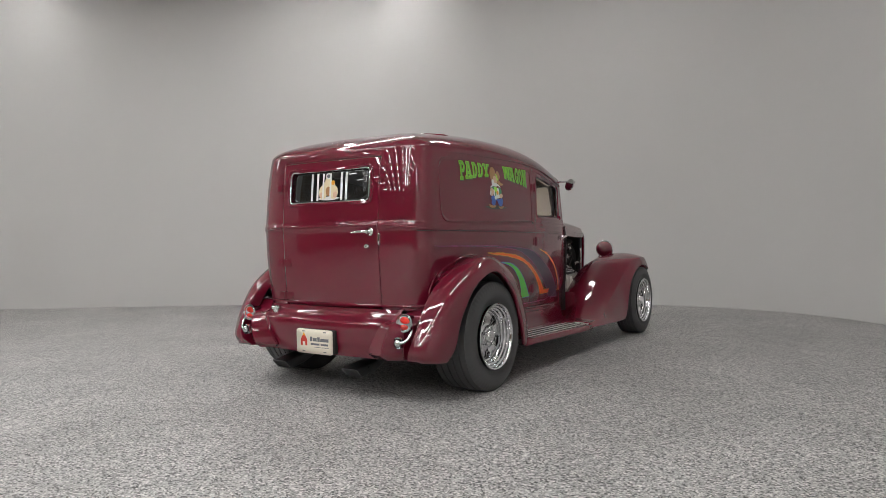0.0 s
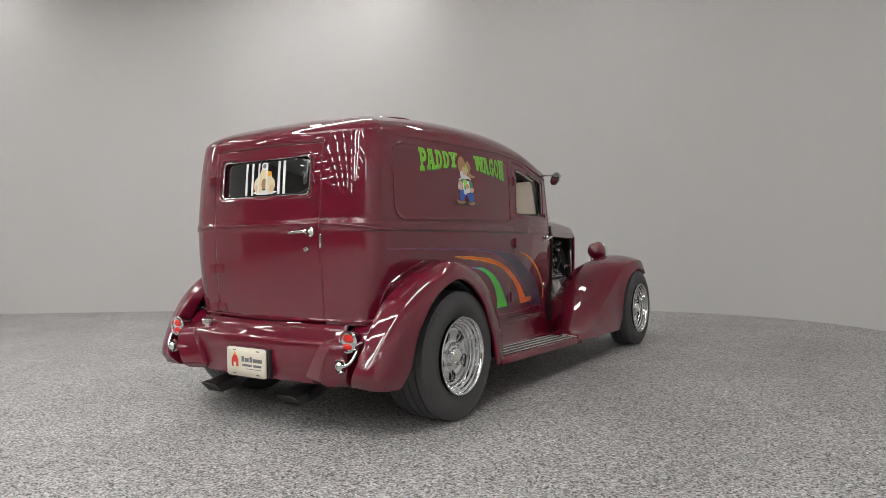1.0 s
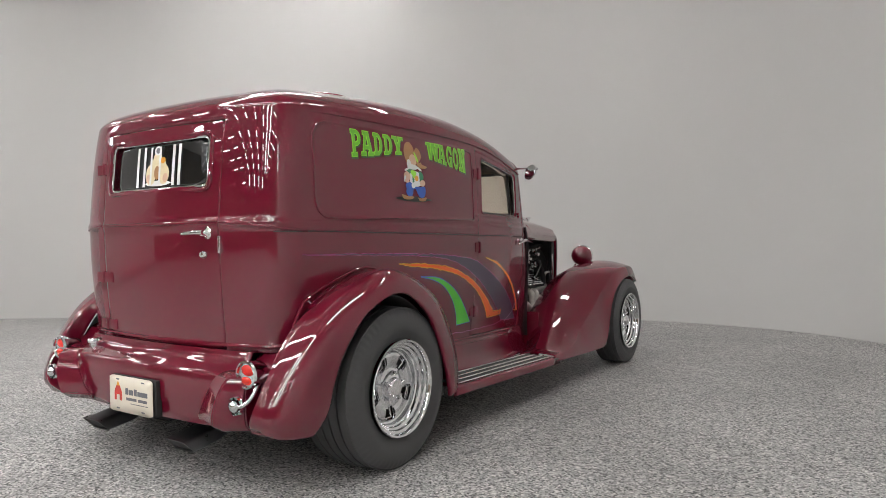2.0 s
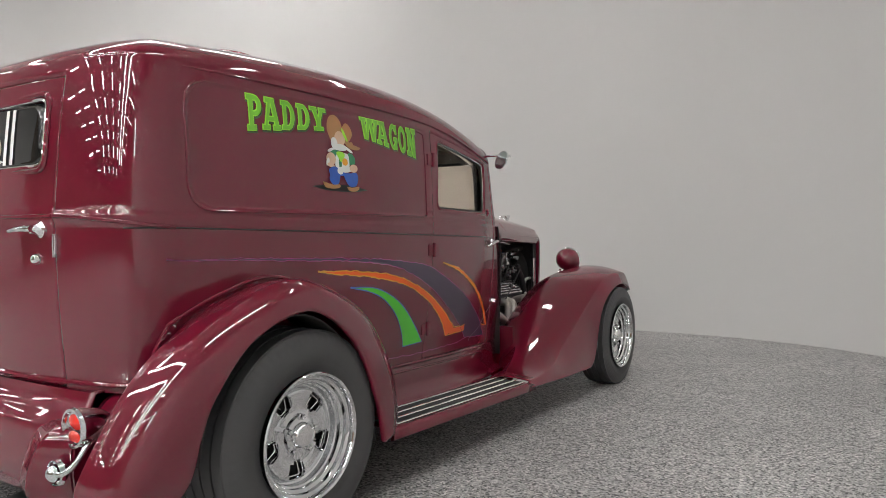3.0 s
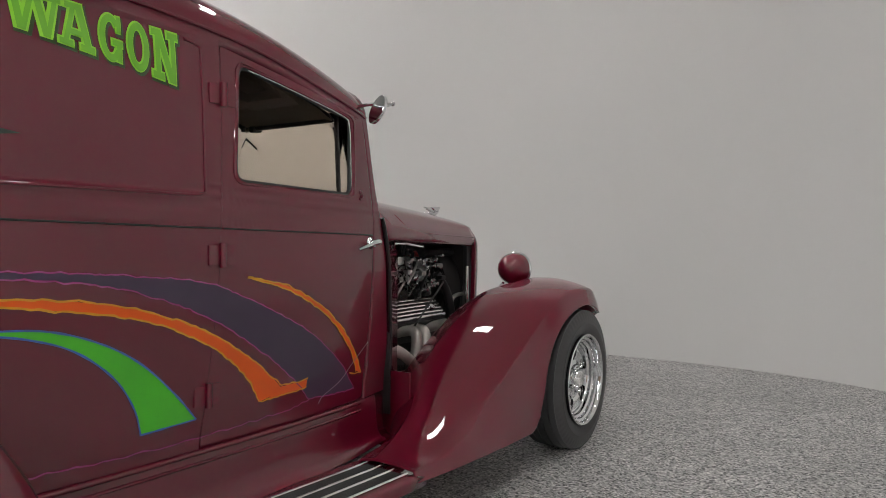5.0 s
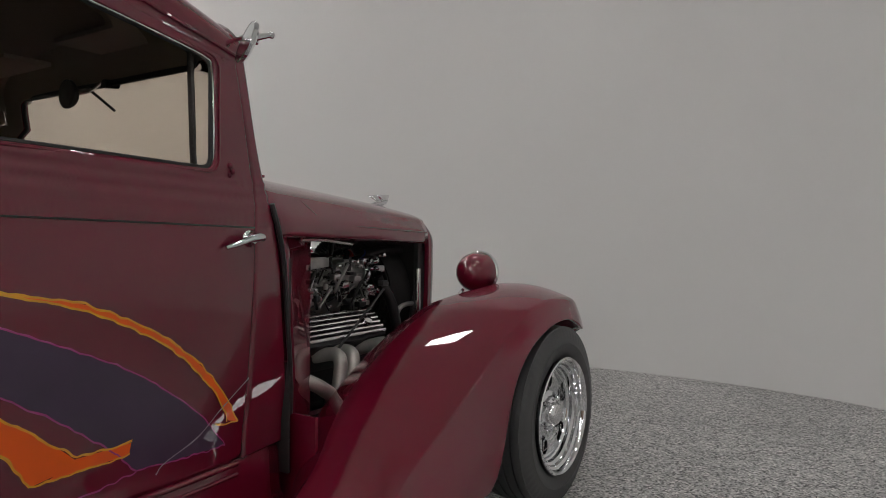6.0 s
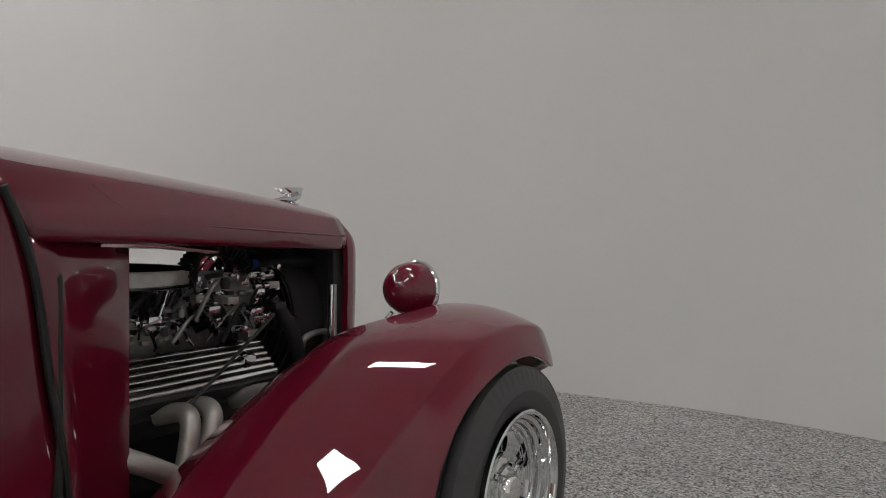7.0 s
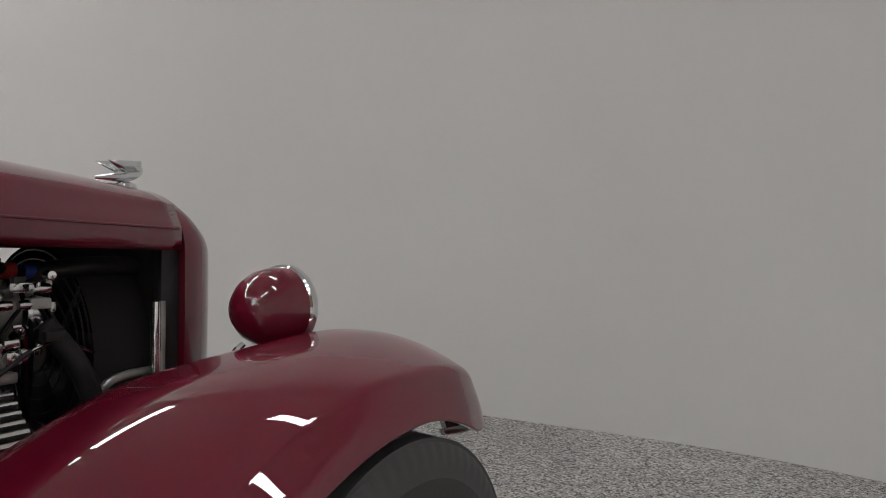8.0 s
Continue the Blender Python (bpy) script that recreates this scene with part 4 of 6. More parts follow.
# ---- fenders, boards and pan ----
def rear_fender(car, sign):
    crown_l = [(-0.640, 0.268), (-0.683, 0.35), (-0.600, 0.530), (-0.448, 0.693), (-0.184, 0.825), (0.03, 0.858), (0.313, 0.74), (0.471, 0.549), (0.535, 0.36), (0.548, 0.262)]
    lip_l = [(-0.500, 0.258), (-0.448, 0.335), (-0.420, 0.452), (-0.375, 0.563), (-0.236, 0.706), (-0.005, 0.763), (0.206, 0.630), (0.318, 0.420), (0.352, 0.30), (0.362, 0.243)]
    n = 64
    cr, lp = smooth_line([(0, *p) for p in crown_l], n), smooth_line([(0, *p) for p in lip_l], n)
    rows, welt = [], []
    for k in range(n):
        c, l = cr[k], lp[k]
        out = (c - l).normalized()
        f = k / (n - 1)
        front = step(f, 0.82, 1.0)
        tail = 1 - step(f, 0.26, 0.46)
        q = (curve(f, [0, 0.1, 0.22, 0.34, 0.46], [0.862, 0.882, 0.898, 0.913, 0.922]) - 0.725) / 0.197
        xi = curve(f, [0, 0.10, 0.20, 0.32, 0.46], [0.662, 0.706, 0.734, 0.728, 0.715])
        w = [0.725 + (xx - 0.725) * q for xx in (0.785, 0.850, 0.895, 0.916, 0.922, 0.905, 0.895)]
        inner = c.lerp(l, 0.45 * tail) - out * 0.006
        pts = list(zip([xi - 0.012 - 0.045 * (1 - tail), xi, xi + 0.020] + w,
                       (inner, c - out * 0.016, c - out * 0.010, c.lerp(l, 0.07 * tail) - out * 0.002, c.lerp(l, 0.12 + 0.11 * tail) + out * 0.014 * (1 - front) * (1 - 0.5 * tail), c.lerp(l, 0.46) + out * 0.018 * (1 - front) * (1 - 0.5 * tail),
                        c.lerp(l, 0.76), l, l - out * 0.004, l + out * 0.006)))
        rows.append([Vector((p.x * sign, p.y, p.z)) for p in smooth_line([(x, q.y, q.z) for x, q in pts], 40)])
        if 0.35 < f < 0.97:
            welt.append(Vector((sign * (side_x(c.y, c.z) + 0.004), c.y + out.y * 0.006, c.z + out.z * 0.006)))
    bm = grid(rows)
    f = part("rear_fender", bm, PAINT, car, "bulbous burgundy rear fender", thick=0.006, angle=60)
    foot = wall_point("corner", 0.94, 0.585)
    welt = smooth_line([Vector((sign * foot.x, foot.y - 0.003, foot.z)), Vector((sign * (side_x(-0.41, 0.64) + 0.003), -0.425, 0.645)), welt[0]], 12)[:-1] + welt
    part("fender_welt", tube(welt, 0.007, 8), PAINT, f, "rounded bead where the fender meets the body")
    inner = [[Vector((x * sign, p.y * 0.97, 0.345 + (p.z - 0.345) * 0.97)) for x in (0.60, 0.75, 0.885)] for p in lp[9:]]
    part("wheel_well", grid(inner), UNDER, f, "black inner wheel well", thick=0.004)
    return f


def open_round(ctrl, n=9):
    """An open line through control places, each corner rounded by its own radius."""
    out = [ctrl[0][0]]
    for i in range(1, len(ctrl) - 1):
        p, a, b = Vector(ctrl[i][0]), Vector(ctrl[i - 1][0]), Vector(ctrl[i + 1][0])
        da, db = (a - p).normalized(), (b - p).normalized()
        cut = min(ctrl[i][1] / max(math.tan(da.angle(db) / 2), 0.02), 0.47 * (a - p).length, 0.47 * (b - p).length)
        if ctrl[i][1] > 0.05:
            cut = min(ctrl[i][1], 0.47 * (a - p).length, 0.47 * (b - p).length)
        s, e = p + da * cut, p + db * cut
        out += [tuple(s * (1 - t) ** 2 + p * 2 * t * (1 - t) + e * t * t) for t in [k / n for k in range(n + 1)]]
    return out + [ctrl[-1][0]]


def front_fender(car, sign):
    ys = [1.60 + 1.725 * k / 150 for k in range(151)]
    crown_y, crown_z = [1.60, 1.72, 1.8, 1.9, 2.0, 2.12, 2.24, 2.36, 2.5, 2.605, 2.7, 2.777, 2.86, 2.95, 3.05, 3.15, 3.25, 3.31, 3.33], [0.250, 0.272, 0.302, 0.348, 0.402, 0.475, 0.548, 0.612, 0.674, 0.716, 0.742, 0.753, 0.766, 0.776, 0.780, 0.772, 0.738, 0.688, 0.62]
    fold_y, fold_z = [1.60, 1.75, 1.86, 1.97, 2.10, 2.214, 2.42, 2.54, 2.65, 2.74, 2.86, 3.0, 3.09, 3.2, 3.33], [0.235, 0.243, 0.262, 0.284, 0.345, 0.404, 0.519, 0.593, 0.655, 0.694, 0.726, 0.734, 0.722, 0.686, 0.565]
    lip_y, lip_z = [1.6, 2.36, 2.40, 2.44, 2.473, 2.50, 2.53, 2.58, 2.64, 2.74, 2.86, 2.93, 2.98, 3.05, 3.11, 3.2, 3.33], [0.205, 0.187, 0.200, 0.245, 0.32, 0.40, 0.468, 0.536, 0.586, 0.632, 0.661, 0.665, 0.659, 0.637, 0.612, 0.598, 0.52]

    def soft(y, xs, zs):
        return sum(w * curve(y + d, xs, zs) for d, w in ((-0.06, 0.12), (-0.04, 0.15), (-0.02, 0.15), (0, 0.16), (0.02, 0.15), (0.04, 0.15), (0.06, 0.12)))
    rows = []
    for y in ys:
        zc, ze, zb = soft(y, crown_y, crown_z), soft(y, fold_y, fold_z), curve(y, lip_y, lip_z)
        ze = max(ze, zb + 0.034)
        xo = curve(y, [1.6, 1.75, 2.4, 3.05, 3.11, 3.2, 3.28, 3.33], [0.905, 0.918, 0.93, 0.934, 0.925, 0.885, 0.80, 0.71])
        k = step(y, 1.62, 1.95)
        xi = curve(y, [1.6, 1.9, 2.05, 2.2, 3.0, 3.25, 3.33], [0.66, 0.55, 0.43, 0.37, 0.34, 0.38, 0.46])
        f = (xo - xi)
        # the fold that runs down the fender's flank, sharp behind the wheel and fading over it
        xf = xo - curve(y, [1.6, 1.9, 2.1, 2.74, 2.95, 3.33], [0.012, 0.03, 0.066, 0.066, 0.045, 0.030])
        r = curve(y, [1.6, 1.9, 2.0, 2.66, 2.80, 2.95, 3.33], [0.03, 0.025, 0.030, 0.030, 0.051, 0.09, 0.08])
        cf = curve(y, [1.6, 2.6, 2.9], [0.40, 0.40, 0.50])
        xc = curve(y, [1.6, 1.9, 2.2, 3.0, 3.25, 3.33], [0.66, 0.56, 0.44, 0.38, 0.40, 0.46])
        xc += cf * (xo - xc)
        w, d = xf - xc, zc - ze
        row = open_round([((xi, zc - 0.02 - 0.27 * k), 0), ((xi + 0.05 * f, zc - 0.012 - 0.085 * k), 0.5), ((xc - 0.12 * f, zc), 0.5), ((xc, zc), 0)], 12)
        row += [(xc + w * u / 16, zc - (d - 0.006) * (u / 16) ** 1.9) for u in range(1, 14)]
        row += open_round([((xc + w * 14 / 16, zc - (d - 0.006) * (14 / 16) ** 1.9), 0), ((xf, ze + 0.006), r), ((xo - 0.30 * (xo - xf), zb + 0.45 * (ze - zb)), 0.15), ((xo, zb), 0.004), ((xo - 0.014, zb), 0.002), ((xo - 0.020, zb + 0.012), 0)])
        rows.append([Vector((x * sign, y, z)) for x, z in row])
    f = part("front_fender", grid(rows), PAINT, car, "swept burgundy front fender", thick=0.006, angle=60)
    return f


def running_board(car, sign):
    y0, y1 = 0.44, 1.66
    x0, x1 = 0.655, 0.905

    def zt(y):
        return 0.268 - 0.032 * (y - 0.5)
    rows = []
    for k in range(13):
        y = y0 + (y1 - y0) * k / 12
        z = zt(y)
        rows.append([Vector((x * sign, y, z + dz)) for x, dz in ((x0, -0.02), (x0, 0), (x1 - 0.02, 0), (x1 - 0.006, -0.004), (x1, -0.014), (x1 - 0.002, -0.045), (x1 - 0.02, -0.052), (x1 - 0.03, -0.02))])
    board = part("running_board", grid(rows), PAINT, car, "burgundy running board with ribbed rubber strips", angle=50, thick=0.004)
    for xa, xb in ((0.712, 0.762), (0.768, 0.818), (0.824, 0.874)):
        rows = []
        for k in range(2):
            y = (y0 + 0.05) if k == 0 else (y1 - 0.07 - (xb - 0.70) * 0.1)
            row = []
            ribs = 7
            for r in range(ribs * 4 + 1):
                x = xa + (xb - xa) * r / (ribs * 4)
                row.append(Vector((x * sign, y, zt(y) + (0.006 if r % 4 in (1, 2) else 0.0035))))
            rows.append(row)
        part("rubber_strip", grid(rows), MAT, board, "ribbed black rubber strip", angle=20, thick=0.003)
    for x in (0.706, 0.765, 0.821, 0.879):
        ya, yb = y0 + 0.045, y1 - 0.06 - (x - 0.70) * 0.1
        part("trim_strip", tube([(x * sign, ya, zt(ya) + 0.006), (x * sign, yb, zt(yb) + 0.006)], 0.0045, 8), POLISHED, board, "bright metal strip")
    # sill apron between body and board
    rows = []
    for k in range(25):
        y = 0.30 + 1.62 * k / 24
        zb = body_base(y)
        w = side_x(y, zb)
        zr = zt(min(y, 1.66))
        rows.append([Vector((xx * sign, y, zz)) for xx, zz in ((w - 0.024, zb + 0.024), (w - 0.008, zb + 0.003), (w + 0.001, zb - 0.012), (w + 0.006, zb - 0.05), (w + 0.009, zb - 0.09), (w + 0.014, zr + 0.025), (w + 0.032, zr + 0.004), (w + 0.05, zr - 0.004))])
    part("sill_apron", grid(rows), PAINT, car, angle=50, thick=0.004)
    for dz, r in ((-0.006, 0.008), (-0.034, 0.005)):
        line = []
        for k in range(30):
            y = 0.40 + 1.34 * k / 29
            zb = body_base(y)
            line.append(Vector((sign * (side_x(y, zb) + (0.002 if dz > -0.01 else 0.004)), y, zb + dz)))
        part("sill_bead", tube(line, r, 10), PAINT, car)


def rear_pan(car):
    prof = [(-0.50, 0.560), (-0.555, 0.552), (-0.562, 0.535), (-0.570, 0.518), (-0.625, 0.500), (-0.664, 0.486), (-0.678, 0.481), (-0.685, 0.475), (-0.689, 0.466), (-0.691, 0.44), (-0.688, 0.36), (-0.672, 0.29), (-0.655, 0.262), (-0.62, 0.258)]
    rows = []
    for k in range(41):
        x = -0.56 + 1.12 * k / 40
        bow = 0.045 * (x / 0.56) ** 2
        rows.append([Vector((x, (y if y > -0.56 else -0.56 + (y + 0.56) * 0.78) + bow * 0.6, z)) for y, z in prof])
    part("rear_pan", grid(rows), PAINT, car, "smooth burgundy rolled rear pan", angle=50, thick=0.005)
    # low shelf from the body's tail to the pan over each fender root
    for sign in (1, -1):
        rows = []
        for k in range(13):
            x = 0.555 + 0.20 * k / 12
            f = k / 12
            rows.append([Vector((sign * x, y, z)) for y, z in ((-0.36, 0.575 + 0.02 * f), (-0.45, 0.555), (-0.50 + 0.03 * f, 0.525), (-0.545, 0.480), (-0.565, 0.43), (-0.57, 0.30), (-0.55, 0.262))])
        part("pan_corner", grid(rows), PAINT, car, angle=60, thick=0.005)
        # outrigger: a wedge-shaped bumper end
        bm = bmesh.new()
        rings = []
        for z, pts in ((0.268, ((0.450, -0.665), (0.575, -0.700), (0.665, -0.640), (0.665, -0.56), (0.45, -0.56))),
                       (0.300, ((0.415, -0.690), (0.565, -0.742), (0.675, -0.668), (0.675, -0.56), (0.415, -0.56))),
                       (0.33, ((0.435, -0.697), (0.573, -0.7485), (0.680, -0.676), (0.680, -0.56), (0.435, -0.56))),
                       (0.36, ((0.455, -0.7005), (0.583, -0.750), (0.683, -0.680), (0.683, -0.56), (0.455, -0.56))),
                       (0.395, ((0.475, -0.700), (0.594, -0.747), (0.684, -0.680), (0.684, -0.56), (0.475, -0.56))),
                       (0.43, ((0.495, -0.697), (0.606, -0.738), (0.684, -0.678), (0.684, -0.56), (0.495, -0.56))),
                       (0.455, ((0.510, -0.693), (0.614, -0.728), (0.692, -0.671), (0.69, -0.56), (0.51, -0.56))),
                       (0.475, ((0.525, -0.687), (0.622, -0.714), (0.680, -0.668), (0.68, -0.57), (0.525, -0.57))),
                       (0.493, ((0.550, -0.668), (0.625, -0.688), (0.660, -0.655), (0.66, -0.58), (0.55, -0.58)))):
            rings.append([bm.verts.new((sign * (x - 0.032), y + 0.034, z)) for x, y in pts])
        for i in range(len(rings) - 1):
            for j in range(5):
                bm.faces.new((rings[i][j], rings[i][(j + 1) % 5], rings[i + 1][(j + 1) % 5], rings[i + 1][j]))
        bm.faces.new(rings[0]), bm.faces.new(rings[-1])
        bmesh.ops.recalc_face_normals(bm, faces=bm.faces[:])
        bmesh.ops.bevel(bm, geom=[e for e in bm.edges if e.calc_face_angle(0) > 0.6], offset=0.005, segments=2, affect="EDGES")
        part("bumper_end", bm, PAINT, car, "wedge-shaped burgundy bumper end", angle=35)
        tail_light(car, sign)
    # rolled flange along the tail's lower edge
    bead = [wall_point("rear", 0.42 * k / 10, 0.572) for k in range(11)] + [wall_point("corner", k / 16, 0.572 + 0.05 * max(0.0, k / 16 - 0.5) ** 2) for k in range(1, 16)]
    bead = [Vector((-p.x, p.y - 0.004, p.z)) for p in reversed(bead[1:])] + [p - Vector((0, 0.004, 0)) for p in bead]
    part("tail_flange", tube(bead, 0.008, 8), PAINT, car)
    # filler cap
    fx, fy, fz = -0.47, -0.575, 0.522
    bm = lathe([(-0.03, 0.022), (-0.004, 0.024), (0.0, 0.036), (0.012, 0.037), (0.020, 0.030), (0.024, 0.001)], (fx, fy, fz), "z", 28)
    part("fuel_cap", bm, CHROME, car, "chrome fuel filler cap")


def tail_light(car, sign):
    cx, cy, cz = 0.660 * sign, -0.630, 0.494
    bm = lathe([(0.085, 0.001), (0.080, 0.025), (0.05, 0.043), (0.0, 0.052), (-0.012, 0.056), (-0.020, 0.053), (-0.021, 0.046), (-0.012, 0.043), (-0.010, 0.001)], (cx, cy, cz), "y", 36)
    lamp = part("tail_light", bm, CHROME, car, "round chrome tail light on a curved stalk", angle=35)
    for dz, rx, rz in ((0.017, 0.036, 0.021), (-0.024, 0.029, 0.016)):
        part("lens", disc_lens(cx + (0.004 if dz > 0 else -0.004), cy - 0.012, cz + dz, rx, rz), LENS, lamp, "red glass lens")
    base = Vector((0.646 * sign, -0.688, 0.384))
    part("stalk", tube(smooth_line([base + Vector((0.004 * sign, -0.006, 0)), base + Vector((0.034 * sign, 0.0, 0.004)), (cx + 0.044 * sign, -0.668, 0.410), (cx + 0.050 * sign, -0.640, 0.450), (cx + 0.020 * sign, cy + 0.030, cz - 0.036)], 20), 0.008, 10), CHROME, lamp)
    part("stalk_base", ball(base, 0.024, lathe([(-0.004, 0.034), (0.010, 0.036), (0.03, 0.02)], base, "y", 20), n=18), CHROME, lamp)


def disc_lens(cx, cy, cz, rx, rz):
    rows = []
    for i in range(7):
        r = 1 - i / 6 if i < 6 else 0.02
        d = 0.010 * (1 - r * r)
        rows.append([Vector((cx + rx * r * math.cos(t), cy - d, cz + rz * r * math.sin(t))) for t in [2 * math.pi * k / 28 for k in range(28)]])
    return grid(rows, False, True)


def plate(car):
    cx, y, cz = -0.014, -0.686, 0.345
    holder = part("plate_holder", block((cx - 0.15, y + 0.008, cz - 0.072), (cx + 0.162, y + 0.036, cz + 0.076), 0.004), UNDER, car, "dark plate holder")
    loop = round_poly([(cx - 0.1525, cz - 0.077), (cx + 0.1525, cz - 0.077), (cx + 0.1525, cz + 0.077), (cx - 0.1525, cz + 0.077)], 0.012, 4)
    p = part("number_plate", fill_patch(loop, (cx, cz), lambda x, z: Vector((x, y, z)), 2, 72), SATIN, holder, "cream dealer plate with a red barn shape and grey bars", thick=0.004)
    p.modifiers["thickness"].offset = 1

    def quad(pts, mat, out):
        bm = bmesh.new()
        bm.faces.new([bm.verts.new((cx + u, y - 0.0052 - out, cz + v)) for u, v in pts])
        part("plate_mark", bm, mat, holder)
    quad([(-0.115, -0.028), (-0.060, -0.028), (-0.060, 0.010), (-0.074, 0.034), (-0.101, 0.034), (-0.115, 0.010)], RED, 0.0)
    quad([(-0.098, -0.028), (-0.077, -0.028), (-0.077, -0.004), (-0.098, -0.004)], SATIN, 0.0006)
    quad([(-0.100, 0.034), (-0.075, 0.034), (-0.0875, 0.058)], YELLOW, 0.0)
    for u0, u1, v0, v1 in ((-0.035, -0.015, 0.002, 0.030), (-0.011, 0.022, 0.002, 0.024), (0.028, 0.048, 0.002, 0.030), (0.052, 0.122, 0.002, 0.022), (-0.03, 0.045, -0.022, -0.010), (0.055, 0.118, -0.022, -0.010), (0.0, 0.122, -0.036, -0.033)):
        quad([(u0, v0), (u1, v0), (u1, v1), (u0, v1)], GREY, 0.0)
    for u in (-0.09, 0.09):
        for v in (-0.062, 0.062):
            quad([(u - 0.012, v - 0.003), (u + 0.012, v - 0.003), (u + 0.012, v + 0.003), (u - 0.012, v + 0.003)], GREY, 0.0)


def exhausts(car):
    for x in (-0.352, 0.258):
        path = [(-0.650, 0.166), (-0.63, 0.170), (-0.50, 0.190), (-0.34, 0.225)]
        sec = round_poly([(-0.064, -0.031), (0.064, -0.031), (0.064, 0.031), (-0.064, 0.031)], 0.014, 4)
        rows = []
        for k, (y, z) in enumerate(path):
            s = 1.0 if k < 3 else 0.6
            tip = 0.0 if k else 1.0
            rows.append([Vector((x + p.x * s, y - tip * 0.030 * (p.y / 0.03), z + p.y * s)) for p in sec])
        inner = [[Vector((x + p.x * 0.92, y - 0.030 * (p.y / 0.03) * (k == 0), z + p.y * 0.9)) for p in sec] for k, (y, z) in ((0, path[0]), (1, (-0.56, 0.182)))]
        bm = grid(rows[::-1] + inner, False, True)
        tip = part("exhaust_tip", bm, DARKCHROME, car, "flattened oval dark chrome exhaust tip", angle=45)
        # black sheet across the mouth stands in for the shade inside the tip
        part("bore_shade", grid([[p + Vector((0, 0.004, 0)) for p in inner[0]], [Vector((x, -0.645, 0.167)) + (p - Vector((x, -0.645, 0.167))) * 0.02 for p in inner[0]]], False, True), UNDER, tip)
        part("pipe", tube(smooth_line([(x, -0.36, 0.222), (x, -0.2, 0.25), (x * 0.9, 0.3, 0.24), (x * 0.8, 1.0, 0.22)], 14), 0.03, 12), IRON, tip)


# ---- hood, radiator shell and open engine bay ----
def hood_section(y):
    w = curve(y, [1.85, 2.3, 2.7, 2.95], [0.558, 0.452, 0.358, 0.300])
    zl = curve(y, [1.85, 2.95], [0.975, 0.946])
    zt = curve(y, [1.8, 2.3, 2.7, 2.85, 2.95], [1.172, 1.137, 1.103, 1.087, 1.075])
    return w, zl, zt


def hood_loop(y, scale=1.0, drop=0.0):
    w, zl, zt = hood_section(y)
    n = 2 / 2.5
    zs = zl + 0.034
    pts = [(w * 0.985, zl - 0.012), (w, zl), (w + 0.001, zs)]
    for k in range(1, 21):
        a = k / 20 * math.pi / 2
        pts.append((w * max(math.cos(a), 0) ** n - 0.010 * math.sin(min(1.0, k / 6) * math.pi), zs + (zt - zs) * math.sin(a) ** n))
    pts[-1] = (0.0, zt)
    right = [Vector((x * scale, y, z - drop)) for x, z in pts]
    return right + [Vector((-p.x, p.y, p.z)) for p in right[-2::-1]]


def hood(car):
    rows = []
    for k in range(33):
        f = k / 32
        loop = hood_loop(1.80 + (2.945 - 1.80) * f)
        back = (1 - f) ** 3
        rows.append([Vector((p.x, p.y + back * 0.07 * max(0.0, min(1.0, (1.10 - p.z) / 0.12)), p.z)) for p in loop])
    top = part("hood_top", grid(rows), PAINT, car, "burgundy hood top with both sides left off", thick=0.006, mats=(UNDER,), inner=1, angle=50)
    for sign in (1, -1):
        crease = []
        for k in range(40):
            y = 2.0 + 0.935 * k / 39
            w, zl, zt = hood_section(y)
            zs = zl + 0.034
            z = zs + 0.085 * max(0.0, 1 - (y - 2.0) / 0.16) ** 2
            h = min(1.0, (z - zs) / (zt - zs))
            x = w * (1 - h ** 2.5) ** 0.4 - 0.008 * min(1.0, h * 4)
            crease.append(Vector((sign * (x + 0.0005), y, z)))
        part("hood_crease", tube(crease, 0.0032, 8), PAINT, top)
    part("hood_hinge", tube([(0, 1.84, 1.139), (0, 2.3, 1.121), (0, 2.7, 1.101), (0, 2.93, 1.083)], 0.006, 8), PAINT, top)
    # black welting where hood meets cowl
    for sign in (1, -1):
        side = [Vector((sign * (side_x(front_end(z), z) + 0.004), front_end(z) + 0.006, z)) for z in (0.46, 0.55, 0.65, 0.75, 0.85, 0.93, 0.99, 1.05)]
        part("cowl_welt", tube(smooth_line(side, 24), 0.009, 8, flat=0.8), BLACK, car, "black rubber welting at the cowl")
        # painted stub of the hood side beside the cowl
        sheet = []
        for k in range(15):
            z = 0.24 + 0.732 * k / 14
            ya = front_end(z) + 0.012
            xa = side_x(front_end(z), z) - 0.006
            yb, xb = 2.146, 0.409
            sheet.append([Vector((sign * (xa + (xb - xa) * f), ya + (yb - ya) * f, z)) for f in (0, 0.25, 0.5, 0.75, 1)] + [Vector((sign * (xb - 0.012), yb, z)), Vector((sign * (xb - 0.03), yb - 0.014, z))])
        part("cowl_side", grid(sheet), PAINT, car, angle=40, thick=0.004)
        part("splash_panel", block((min(sign * 0.36, sign * 0.60), 1.972, 0.16), (max(sign * 0.36, sign * 0.60), 1.984, 0.46), 0.002), PAINT, car)
    # firewall
    rows2 = [[Vector((x, 1.945, z)) for x in (-0.53, -0.25, 0, 0.25, 0.53)] for z in (0.30, 0.6, 0.9)] + [[Vector((x, 1.945, 1.10 - 0.35 * x * x)) for x in (-0.46, -0.25, 0, 0.25, 0.46)]]
    part("firewall", grid(rows2), UNDER, car, "dark firewall behind the engine", thick=0.01)


